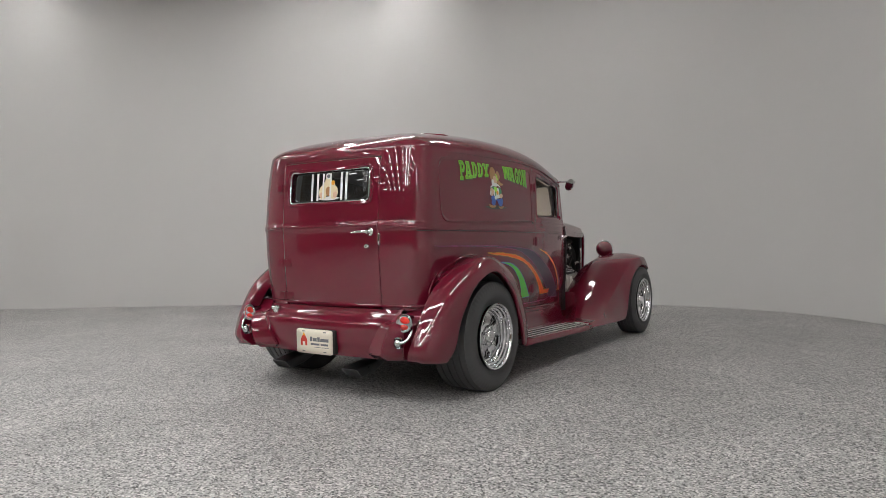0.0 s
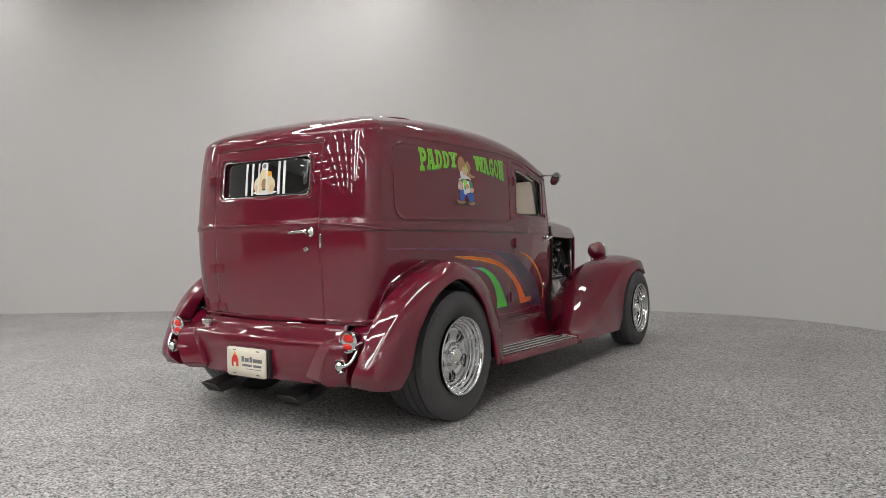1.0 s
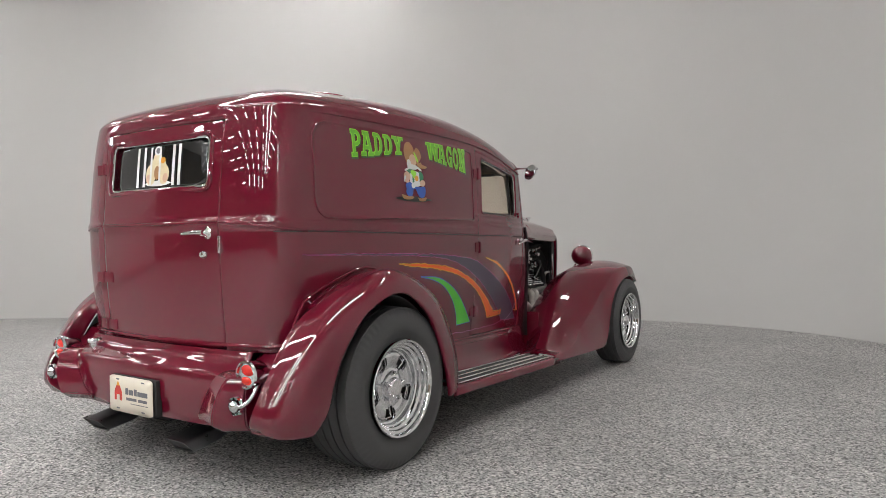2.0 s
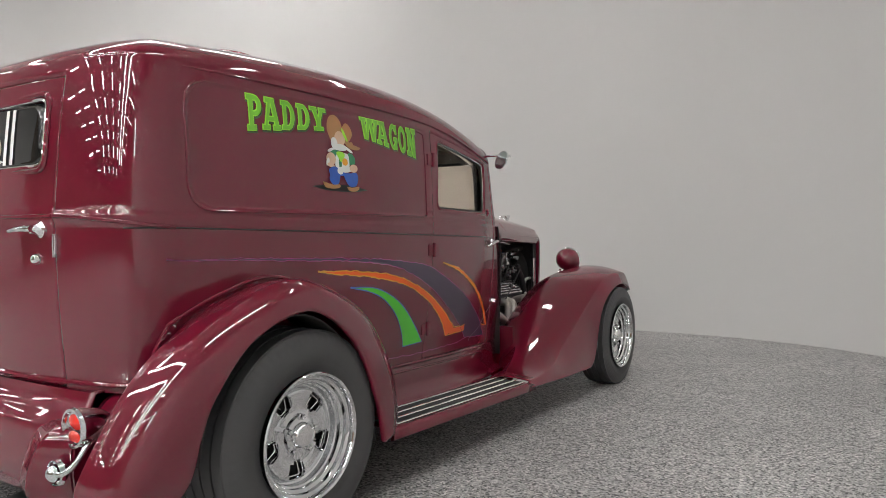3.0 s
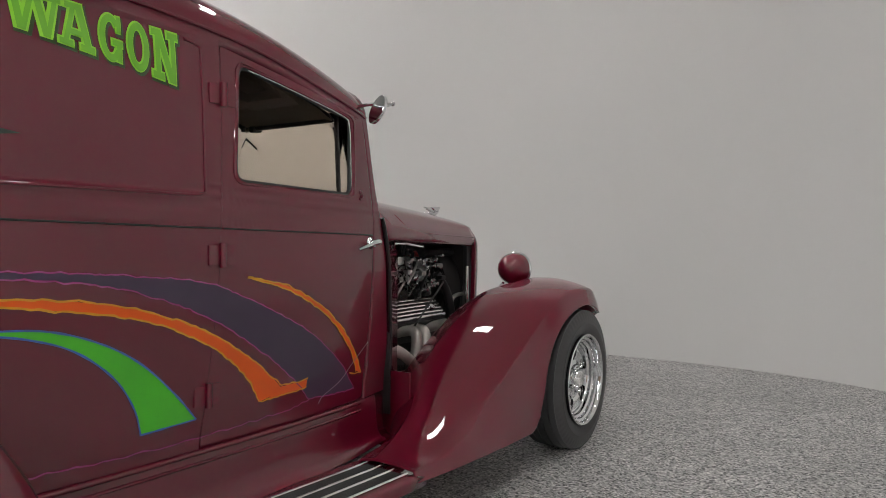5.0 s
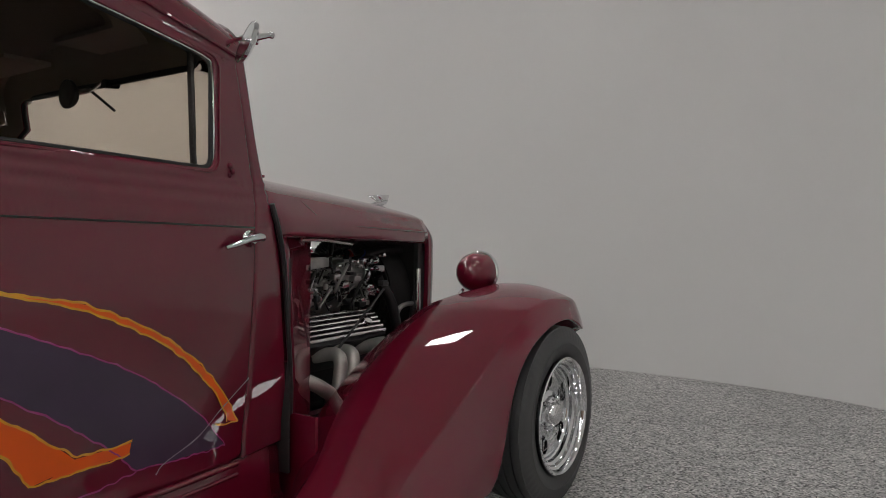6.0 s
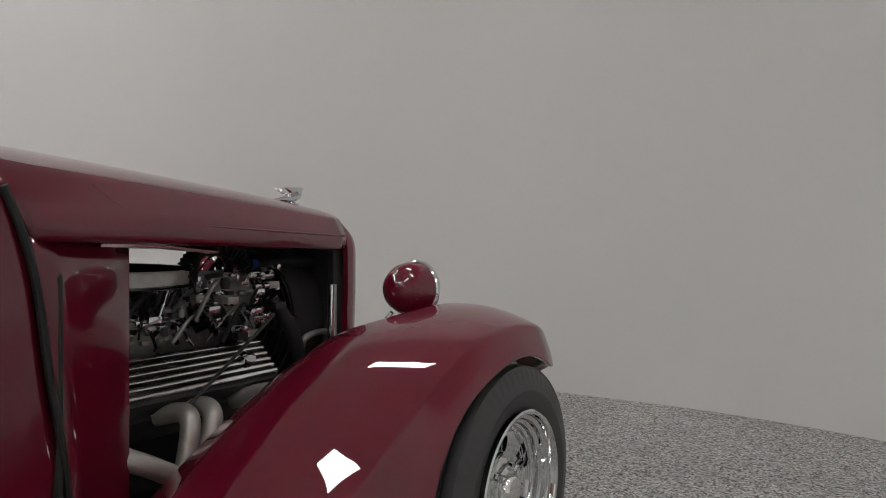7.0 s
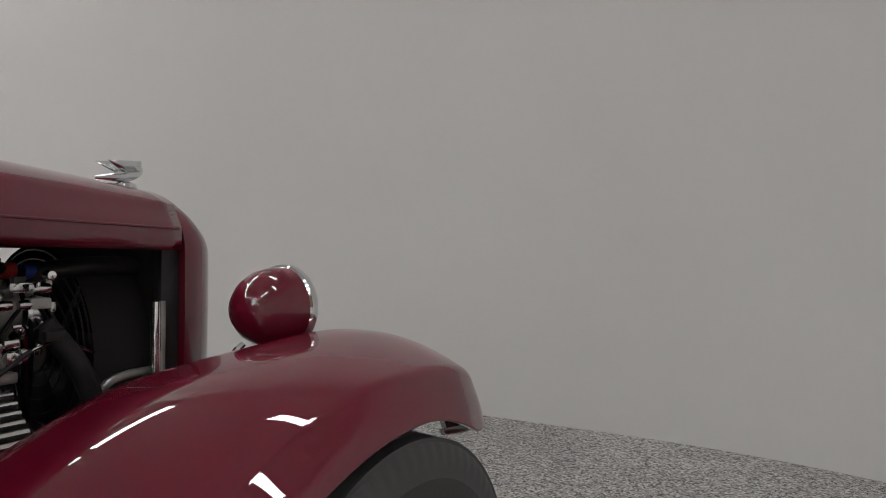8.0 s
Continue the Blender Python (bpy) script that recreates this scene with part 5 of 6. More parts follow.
def radiator(car):
    def loop(y, s, zs, top):
        pts = [(0.273 * s, 0.36), (0.286 * s, 0.5), (0.296 * s, 0.65), (0.302 * s, 0.8), (0.302 * s, 0.92)]
        n = 2 / 2.6
        for k in range(1, 17):
            a = k / 16 * math.pi / 2
            pts.append((0.302 * s * max(math.cos(a), 0) ** n, 0.92 + (top - 0.92) * math.sin(a) ** n))
        pts[-1] = (0, top)
        right = [Vector((x, y, z)) for x, z in pts]
        return right + [Vector((-p.x, p.y, p.z)) for p in right[-2::-1]]
    rows = [loop(2.953, 0.93, 0, 1.050), loop(2.953, 1.0, 0, 1.075), loop(2.975, 0.995, 0, 1.073), loop(3.005, 0.955, 0, 1.052), loop(3.045, 0.85, 0, 1.02), loop(3.085, 0.70, 0, 0.985), loop(3.12, 0.53, 0, 0.945), loop(3.145, 0.34, 0, 0.915), loop(3.15, 0.20, 0, 0.90)]
    shell = part("radiator_shell", grid(rows), PAINT, car, "burgundy radiator shell", angle=50)
    part("grille_insert", grid([[Vector((x, 3.07, z)) for x in (-0.19, 0, 0.19)] for z in (0.36, 0.6, 0.90)]), IRON, shell, thick=0.01)
    part("core_wall", grid([[Vector((x, 2.99, z)) for x in (-0.235, 0, 0.235)] for z in (0.36, 0.6, 0.95)]), UNDER, shell, thick=0.02)
    # black core frame seen through the open side
    core = part("radiator_core", block((-0.250, 2.925, 0.40), (0.250, 2.975, 0.955), 0.006), UNDER, shell, "black radiator core")
    part("core_strap", block((0.251, 2.915, 0.42), (0.276, 2.965, 0.955), 0.003), IRON, core)
    part("core_strap", block((-0.276, 2.915, 0.42), (-0.251, 2.965, 0.955), 0.003), IRON, core)
    for x, y, z0, z1, r, m in ((0.288, 2.895, 0.66, 0.83, 0.009, POLISHED), (0.284, 2.912, 0.60, 0.83, 0.007, CAST), (0.278, 2.903, 0.68, 0.79, 0.011, IRON)):
        part("coolant_pipe", tube([(x, y, z0), (x + 0.003, y - 0.004, (z0 + z1) / 2), (x, y, z1)], r, 10), m, core)
    # winged ornament on the cap
    base = lathe([(-0.01, 0.022), (0.0, 0.030), (0.010, 0.026), (0.014, 0.012), (0.020, 0.001)], (0, 3.03, 1.085), "z", 24)
    orn = part("hood_ornament", base, CHROME, car, "small winged chrome radiator ornament")
    bm = tube(smooth_line([(0, 2.955, 1.104), (0, 2.99, 1.108), (0, 3.03, 1.112), (0, 3.06, 1.122), (0, 3.075, 1.136)], 14), 0.013, 12, bm=None, taper=[0.3, 0.4, 0.5, 0.65, 0.8, 0.9, 1, 1.05, 1.05, 1, 0.9, 0.8, 0.6, 0.3])
    orn.location = (0, -0.022, -0.003)
    part("body", bm, CHROME, orn)
    for s in (1, -1):
        w = [[Vector((s * (0.008 + 0.020 * f), 3.068 - 0.012 * f - 0.085 * g * (0.35 + 0.65 * f), 1.122 + 0.026 * f - 0.012 * g + 0.008 * g * f)) for f in (0, 0.5, 1)] for g in (0, 0.33, 0.66, 1)]
        part("wing", grid(w), CHROME, orn, thick=0.004)


def headlight(car, sign):
    cx, cy, cz = 0.495 * sign, 3.012, 0.820
    prof = [(-0.086, 0.001), (-0.083, 0.020), (-0.073, 0.041), (-0.053, 0.061), (-0.027, 0.075), (0.005, 0.081), (0.032, 0.082)]
    lamp = part("headlight", lathe(prof, (cx, cy, cz), "y", 48), PAINT, car, "round burgundy headlight shell with a chrome rim", angle=50)
    part("rim", lathe([(0.028, 0.0815), (0.031, 0.0865), (0.042, 0.0875), (0.051, 0.082), (0.053, 0.073), (0.046, 0.071)], (cx, cy, cz), "y", 48), CHROME, lamp, "chrome rim")
    part("lens", lathe([(0.048, 0.074), (0.058, 0.054), (0.063, 0.027), (0.065, 0.001)], (cx, cy, cz), "y", 40), GLASS, lamp)
    part("reflector", lathe([(0.042, 0.072), (0.01, 0.055), (-0.03, 0.02), (-0.035, 0.001)], (cx, cy, cz), "y", 32), POLISHED, lamp)
    x1 = cx - 0.010 * sign
    part("stand", tube(smooth_line([(cx, cy + 0.0, cz - 0.082), (x1, cy - 0.005, cz - 0.105), (x1 - 0.004 * sign, cy - 0.010, cz - 0.135), (x1 - 0.004 * sign, cy - 0.012, cz - 0.165)], 10), 0.021, 12, taper=[1.0, 1, 0.95, 0.9, 0.9, 0.95, 1.1, 1.3, 1.5, 1.6]), PAINT, lamp)
    part("conduit", tube(smooth_line([(cx - 0.03 * sign, cy - 0.045, cz - 0.070), (cx - 0.035 * sign, cy - 0.065, cz - 0.092), (cx - 0.020 * sign, cy - 0.05, cz - 0.125)], 10), 0.007, 8), CHROME, lamp)


def side_mirror(car, sign):
    cx, cy, cz = 0.728 * sign, 1.618, 1.398
    turn = Matrix.Translation((cx, cy, cz)) @ Matrix.Rotation(radians(-24 * sign), 4, "Z") @ Matrix.Rotation(radians(-19), 4, "X")
    bm = lathe([(0.014, 0.001), (0.012, 0.018), (0.008, 0.040), (0.002, 0.050), (-0.006, 0.051), (-0.008, 0.048)], (0, 0, 0), "y", 36)
    bm.transform(turn)
    m = part("side_mirror", bm, CHROME, car, "round chrome side mirror on a pillar arm")
    bm = lathe([(-0.0075, 0.048), (-0.0085, 0.001)], (0, 0, 0), "y", 36)
    bm.transform(turn)
    part("mirror_glass", bm, material("mirror_glass", (0.5, 0.52, 0.52), 0.03, 1.0), m)
    ax = side_x(1.675, 1.425) * sign
    part("arm", tube(smooth_line([(ax - 0.005 * sign, 1.675, 1.425), (ax + 0.02 * sign, 1.672, 1.432), (cx - 0.012 * sign, 1.652, 1.425), (cx, 1.640, 1.402)], 12), 0.006, 8), CHROME, m)
    part("finial", ball((cx + 0.020 * sign, 1.668, 1.424), 0.0085, tube([(cx + 0.002 * sign, 1.630, 1.412), (cx + 0.019 * sign, 1.664, 1.423)], 0.007, 8, taper=[1.3, 0.8]), n=12), CHROME, m)


# ---- wheels ----
def tyre_mesh(r, w, rim_r, blocks=130):
    """A tyre about the x axis, outer face towards +x, with grooved tread and notched shoulders."""
    half = w / 2
    prof = [(-half * 0.80, rim_r - 0.006), (-half * 0.93, rim_r + 0.02), (-half, rim_r + (r - rim_r) * 0.45), (-half * 0.96, r - 0.045), (-half * 0.86, r - 0.014)]
    tread = []
    for a, b in ((-0.82, -0.55), (-0.49, -0.20), (-0.14, 0.14), (0.20, 0.49), (0.55, 0.82)):
        tread += [(half * a, r - 0.010 if a != -0.82 else r - 0.010), (half * a, r - 0.003 * abs(a) * 1.5), (half * b, r - 0.003 * abs(b) * 1.5), (half * b, r - 0.010)]
    prof += tread
    prof += [(half * 0.86, r - 0.014), (half * 0.93, r - 0.030), (half * 0.965, r - 0.048), (half * 0.972, r - 0.052), (half * 0.99, r - 0.062), (half, rim_r + (r - rim_r) * 0.45), (half * 0.985, rim_r + 0.040), (half * 0.97, rim_r + 0.036),
             (half * 0.93, rim_r + 0.018), (half * 0.89, rim_r + 0.004), (half * 0.80, rim_r - 0.006)]
    n = blocks * 2
    rows = []
    for i, (a, rad) in enumerate(prof):
        row = []
        for k in range(n):
            t = 2 * math.pi * k / n
            rr = rad
            edge = abs(a) > half * 0.84 and rad > r - 0.035
            if edge and k % 4 == 0:
                rr = rad - 0.005
            shift = 0.25 * math.sin(a / half * 9) * (2 * math.pi / n)
            row.append(Vector((a, rr * math.cos(t + shift), rr * math.sin(t + shift))))
        rows.append(row)
    return finish(grid(rows, False, True), True, 28)


def rim_meshes(rim_r, depth, spin):
    """Stepped chrome barrel, slotted face with five pairs of openings, centre cap and nuts."""
    lip = lathe([(0.012, rim_r - 0.012), (0.020, rim_r), (0.030, rim_r + 0.004), (0.034, rim_r), (0.031, rim_r - 0.007), (0.026, rim_r - 0.010), (0.012, rim_r - 0.012), (0.008, rim_r - 0.016), (0.006, rim_r - 0.022), (-0.006, rim_r - 0.0245),
                 (-0.010, rim_r - 0.029), (-0.012, rim_r - 0.035), (-0.024, rim_r - 0.037), (-0.028, rim_r - 0.043), (-depth + 0.004, rim_r - 0.046), (-depth, rim_r - 0.054)], (0, 0, 0), "x", 72)
    ro = rim_r - 0.046
    radii = [0.040, 0.052, 0.060, 0.064, 0.078, 0.086, 0.098, 0.112, 0.126, 0.137, 0.146, 0.150, ro]
    face = bmesh.new()
    n = 120

    def depth_at(r):
        return interp(r, [0.04, 0.052, 0.060, 0.064, 0.085, 0.12, 0.146, 0.150, ro], [-depth + 0.026, -depth + 0.024, -depth + 0.022, -depth + 0.012, -depth + 0.008, -depth + 0.016, -depth + 0.014, -depth + 0.004, -depth - 0.004])
    vs = []
    for r in radii:
        vs.append([face.verts.new((depth_at(r), r * math.cos(2 * math.pi * k / n), r * math.sin(2 * math.pi * k / n))) for k in range(n)])
    for i in range(len(radii) - 1):
        for k in range(n):
            a = ((k + 0.5) / n * 360 - spin) % 72
            a = a - 72 if a > 36 else a
            width = 17.0 if radii[i] > 0.095 else 12
            if radii[i] >= 0.085 and radii[i + 1] <= 0.1465 and abs(a) < width - (3 if radii[i] < 0.09 or radii[i + 1] > 0.14 else 0):
                continue
            face.faces.new((vs[i][k], vs[i][(k + 1) % n], vs[i + 1][(k + 1) % n], vs[i + 1][k]))
    ext = bmesh.ops.extrude_face_region(face, geom=face.faces[:])
    for v in ext["geom"]:
        if isinstance(v, bmesh.types.BMVert):
            v.co.x -= 0.022
    cap = lathe([(-depth + 0.018, 0.044), (-depth + 0.040, 0.040), (-depth + 0.046, 0.034), (-depth + 0.048, 0.001)], (0, 0, 0), "x", 36)
    nut = lathe([(-depth + 0.012, 0.011), (-depth + 0.034, 0.010), (-depth + 0.040, 0.006), (-depth + 0.041, 0.001)], (0, 0, 0), "x", 6)
    drum = lathe([(-depth - 0.03, 0.001), (-depth - 0.03, 0.12), (-depth - 0.04, rim_r - 0.03), (-depth - 0.12, rim_r - 0.03)], (0, 0, 0), "x", 40)
    edge = round_poly([(0.091, -0.015), (0.141, -0.033), (0.141, 0.033), (0.091, 0.015)], 0.009, 4)
    rib = tube([(-depth - 0.008, p.x, p.y) for p in edge], 0.0042, 8, True)
    tube([(-depth - 0.024, 0.086, -0.004), (-depth - 0.020, 0.146, -0.006)], 0.004, 8, bm=rib)
    slot = [finish(b, True, 35) for b in (lip, face, cap, nut, drum, rib)]
    return slot


def wheels(car):
    sets = {"rear": (0.352, 0.285, 0.208, 0.052, 50), "front": (0.325, 0.205, 0.208, 0.040, 100)}
    for end, (r, w, rim_r, depth, spin) in sets.items():
        tyre = tyre_mesh(r, w, rim_r)
        lip, face, cap, nut, drum, rib = rim_meshes(rim_r, depth, spin)
        for sign in (1, -1):
            y = 0.0 if end == "rear" else AXLE
            xo = 0.908 if end == "rear" else 0.944
            base = Matrix.Translation((sign * (xo - 0.028), y, r - 0.004)) @ (Matrix.Identity(4) if sign > 0 else Matrix.Rotation(math.pi, 4, "Z"))
            hub = part("wheel", drum, UNDER, car, "wide black tyre on a chrome slotted wheel")
            hub.matrix_basis = base
            t = part("tyre", tyre, RUBBER, hub, "black rubber tyre")
            t.matrix_basis = Matrix.Translation((0.028 - w / 2, 0, 0))
            part("rim", lip, CHROME, hub, "polished chrome rim")
            part("wheel_face", face, CHROME, hub, "chrome slotted wheel face")
            part("centre_cap", cap, POLISHED, hub)
            for k in range(5):
                o = part("slot_rib", rib, CHROME, hub)
                o.matrix_basis = Matrix.Rotation(radians(spin + 72 * k), 4, "X")
                a = radians(spin + 36 + 72 * k)
                o = part("lug_nut", nut, CHROME, hub)
                o.matrix_basis = Matrix.Translation((0.0, 0.060 * math.cos(a), 0.060 * math.sin(a)))
    # axle and frame rails
    part("rear_axle", tube([(-0.62, 0, 0.345), (-0.12, 0, 0.345), (0, 0, 0.345), (0.12, 0, 0.345), (0.62, 0, 0.345)], 0.045, 14, taper=[1, 1, 2.6, 1, 1]), UNDER, car)
    part("front_axle", tube([(-0.72, AXLE, 0.32), (0.72, AXLE, 0.32)], 0.035, 12), UNDER, car)
    for sign in (1, -1):
        rail = smooth_line([(0.42 * sign, -0.62, 0.38), (0.46 * sign, -0.1, 0.46), (0.46 * sign, 0.5, 0.34), (0.44 * sign, 1.6, 0.32), (0.34 * sign, 2.4, 0.36), (0.30 * sign, 3.1, 0.40)], 30)
        part("frame_rail", tube(rail, 0.05, 4), UNDER, car)
    part("floor_pan", grid([[Vector((x, y, 0.42)) for x in (-0.58, 0, 0.58)] for y in (-0.5, 0.5, 1.3)] + [[Vector((x, 1.9, 0.42)) for x in (-0.47, 0, 0.47)]]), UNDER, car, thick=0.01)


# ---- engine ----
def engine(car):
    eng = part("engine", block((-0.20, 2.02, 0.36), (0.20, 2.68, 0.66), 0.02), IRON, car, "chrome-dressed black V8 engine in the open bay", angle=30)
    for sign in (1, -1):
        tilt = Matrix.Translation((0.255 * sign, 2.36, 0.615)) @ Matrix.Rotation(radians(46 * sign), 4, "Y")
        head = block((-0.075, -0.30, -0.12), (0.075, 0.30, -0.02), 0.008)
        head.transform(tilt)
        part("cylinder_head", head, IRON, eng, angle=30)
        # finned valve cover
        bm = block((-0.066, -0.285, -0.02), (0.066, 0.285, 0.036), 0.01)
        bm.transform(tilt)
        cover = part("valve_cover", bm, IRON, eng, "black valve cover with polished fins", angle=30)
        for k in range(6):
            x = -0.050 + 0.020 * k
            fin = block((x - 0.0052, -0.275, 0.0365), (x + 0.0052, 0.275, 0.052), 0.0015)
            fin.transform(tilt)
            part("fin", fin, POLISHED, cover)
        for yy in (-0.22, 0.20):
            b = lathe([(0.038, 0.022), (0.062, 0.020), (0.066, 0.001)], (0.0, yy, 0), "z", 18)
            b.transform(tilt)
            part("breather", b, CHROME, eng)
        # headers: four primaries sweeping down to a collector
        runs = ([(0.28, 2.52, 0.545), (0.355, 2.545, 0.570), (0.398, 2.535, 0.575), (0.405, 2.49, 0.540), (0.400, 2.43, 0.505), (0.390, 2.385, 0.480), (0.372, 2.34, 0.42), (0.36, 2.29, 0.34)],
                [(0.28, 2.37, 0.55), (0.355, 2.375, 0.568), (0.398, 2.365, 0.550), (0.405, 2.345, 0.49), (0.390, 2.32, 0.42), (0.362, 2.27, 0.34)],
                [(0.28, 2.30, 0.55), (0.350, 2.315, 0.565), (0.388, 2.310, 0.550), (0.398, 2.297, 0.49), (0.388, 2.285, 0.42), (0.36, 2.25, 0.34)],
                [(0.28, 2.08, 0.52), (0.355, 2.11, 0.525), (0.398, 2.16, 0.500), (0.403, 2.22, 0.465), (0.390, 2.27, 0.425), (0.365, 2.27, 0.34)])
        for run in runs:
            part("header_pipe", tube(smooth_line([(sign * px, py, pz) for px, py, pz in run], 28), 0.0235, 14), STEEL, eng, "satin grey exhaust header pipe")
        part("header_flange", block((sign * 0.275 - 0.006, 2.07, 0.535), (sign * 0.275 + 0.006, 2.62, 0.60), 0.003), STEEL, eng)
        part("collector", tube([(sign * 0.365, 2.34, 0.37), (sign * 0.355, 2.25, 0.31), (sign * 0.34, 1.8, 0.26)], 0.045, 14), STEEL, eng)
        part("starter_shield", block((sign * 0.36 - 0.055, 2.10, 0.395), (sign * 0.36 + 0.045, 2.30, 0.412), 0.004), POLISHED, eng)
        part("frame_plate", block((sign * 0.29 - 0.04, 2.48, 0.40), (sign * 0.29 + 0.04, 2.64, 0.416), 0.004), POLISHED, eng)
    part("intake_manifold", block((-0.12, 2.08, 0.66), (0.12, 2.62, 0.735), 0.02), CAST, eng, angle=30)
    part("carburettor", block((-0.07, 2.24, 0.735), (0.07, 2.44, 0.81), 0.012), CAST, eng, angle=30)
    for y, z, x in ((2.25, 0.745, 0.10), (2.33, 0.76, 0.115), (2.41, 0.75, 0.105), (2.18, 0.72, 0.13), (2.30, 0.79, 0.09), (2.46, 0.735, 0.12)):
        part("linkage", tube([(x - 0.03, y - 0.02, z), (x, y, z + 0.012), (x + 0.025, y + 0.03, z - 0.004)], 0.007, 8), CHROME, eng)
    # air cleaner
    ax, ay = 0.10, 2.29
    air = part("air_cleaner", lathe([(0.800, 0.07), (0.836, 0.10), (0.846, 0.192), (0.850, 0.200), (0.855, 0.192)], (ax, ay, 0), "z", 56), CHROME, eng, "round air cleaner with a grey element")
    part("element", lathe([(0.855, 0.186), (0.888, 0.186)], (ax, ay, 0), "z", 56), CAST, air)
    part("lid", lathe([(0.888, 0.192), (0.892, 0.200), (0.899, 0.194), (0.905, 0.11), (0.907, 0.03), (0.922, 0.012), (0.924, 0.001)], (ax, ay, 0), "z", 56), CHROME, air)
    # distributor and wires
    part("distributor", lathe([(0.72, 0.035), (0.80, 0.038), (0.83, 0.05), (0.87, 0.045), (0.88, 0.02)], (0.0, 2.10, 0), "z", 18), IRON, eng)
    # compressor, alternator and pulleys at the front
    comp = part("compressor", lathe([(2.55, 0.001), (2.55, 0.052), (2.60, 0.058), (2.68, 0.058), (2.70, 0.05)], (0.105, 0, 0.815), "y", 28), CAST, eng, "cast aluminium compressor")
    part("pulley", lathe([(2.705, 0.02), (2.705, 0.062), (2.712, 0.066), (2.722, 0.056), (2.732, 0.066), (2.742, 0.062), (2.742, 0.018), (2.735, 0.001)], (0.105, 0, 0.815), "y", 32), POLISHED, comp)
    for k in range(8):
        a = 2 * math.pi * k / 8
        part("fin", block((0.105 + 0.057 * math.cos(a) - 0.006, 2.56, 0.815 + 0.057 * math.sin(a) - 0.006), (0.105 + 0.057 * math.cos(a) + 0.006, 2.69, 0.815 + 0.057 * math.sin(a) + 0.006), 0.002), CAST, comp)
    alt = part("alternator", lathe([(2.58, 0.001), (2.58, 0.05), (2.60, 0.062), (2.66, 0.064), (2.69, 0.055), (2.70, 0.02)], (-0.17, 0, 0.80), "y", 28), POLISHED, eng, "polished alternator")
    part("pulley", lathe([(2.70, 0.015), (2.705, 0.034), (2.715, 0.028), (2.725, 0.034), (2.73, 0.001)], (-0.17, 0, 0.80), "y", 24), POLISHED, alt)
    for x, z, r in ((0.0, 0.63, 0.085), (0.0, 0.46, 0.095), (0.16, 0.55, 0.05)):
        part("pulley", lathe([(2.69, 0.001), (2.69, r), (2.70, r + 0.004), (2.71, r - 0.008), (2.72, r + 0.004), (2.73, r), (2.735, r * 0.5), (2.745, 0.001)], (x, 0, z), "y", 36), IRON, eng)
    for pts in ([(0.165, 0.815), (0.10, 0.46), (-0.095, 0.44), (-0.085, 0.63), (0.045, 0.83)], [(-0.20, 0.80), (-0.09, 0.44), (0.09, 0.44), (-0.14, 0.83)]):
        loop = round_poly(pts, 0.04, 5)
        part("drive_belt", tube([(p.x, 2.715, p.y) for p in loop], 0.008, 6, True), BLACK, eng)
    # bracket cluster between compressor and manifold
    rnd = random.Random(4)
    for k in range(190):
        x, y, z = rnd.uniform(0.06, 0.27), rnd.uniform(2.20, 2.74), rnd.uniform(0.70, 0.895)
        z = min(z, 0.70 + (y - 2.16) * 0.40)
        s = rnd.choice([0.004, 0.006, 0.008, 0.010, 0.014])
        if rnd.random() < 0.5:
            bm = block((x - s, y - s * 1.3, z - s * 0.7), (x + s, y + s * 1.3, z + s * 0.7), s * 0.25)
        else:
            bm = lathe([(-s, 0.001), (-s, s * 0.8), (0, s), (s * 1.2, s * 0.8), (s * 1.3, 0.001)], (x, y, z), rnd.choice("xyz"), 10)
        part("fitting", bm, rnd.choice([CAST, CHROME, IRON, POLISHED, CHROME, POLISHED]), eng)
    for k in range(40):
        a = Vector((rnd.uniform(0.06, 0.27), rnd.uniform(2.20, 2.66), rnd.uniform(0.69, 0.82)))
        b = a + Vector((rnd.uniform(-0.06, 0.06), rnd.uniform(0.03, 0.16), rnd.uniform(-0.10, 0.10)))
        m = (a + b) / 2 + Vector((0.02, 0, rnd.uniform(0.03, 0.09)))
        part("engine_hose", tube(smooth_line([a, m, b], 14), rnd.choice([0.003, 0.004, 0.006, 0.009]), 8), rnd.choice([BLACK, BLACK, CHROME, CAST]), eng)
    part("hose_end", lathe([(2.66, 0.014), (2.70, 0.017), (2.705, 0.001)], (0.12, 0, 0.895), "y", 14), REDHOSE, eng)
    part("hose_end", lathe([(2.71, 0.017), (2.755, 0.014), (2.76, 0.001)], (0.13, 0, 0.893), "y", 14), BLUEPART, eng)
    # large loop hoses
    loop = smooth_line([(0.14, 2.535, 0.72), (0.11, 2.525, 0.77), (0.085, 2.515, 0.83), (0.085, 2.52, 0.89), (0.115, 2.54, 0.932), (0.16, 2.575, 0.942), (0.19, 2.61, 0.925), (0.195, 2.635, 0.89)], 70)
    part("loop_hose", tube(loop, 0.023, 12, taper=[1 - 0.2 * (k % 2) for k in range(70)]), BLACK, eng, "ribbed black looping hose")
    part("lower_hose", tube(smooth_line([(0.23, 2.70, 0.80), (0.255, 2.76, 0.70), (0.262, 2.80, 0.56), (0.255, 2.84, 0.45), (0.22, 2.95, 0.42)], 26), 0.021, 12), BLACK, eng, "thick black coolant hose")
    part("hose_elbow", tube(smooth_line([(0.252, 2.80, 0.58), (0.254, 2.80, 0.64), (0.266, 2.80, 0.672), (0.262, 2.84, 0.684), (0.256, 2.90, 0.685)], 16), 0.010, 10), CAST, eng)
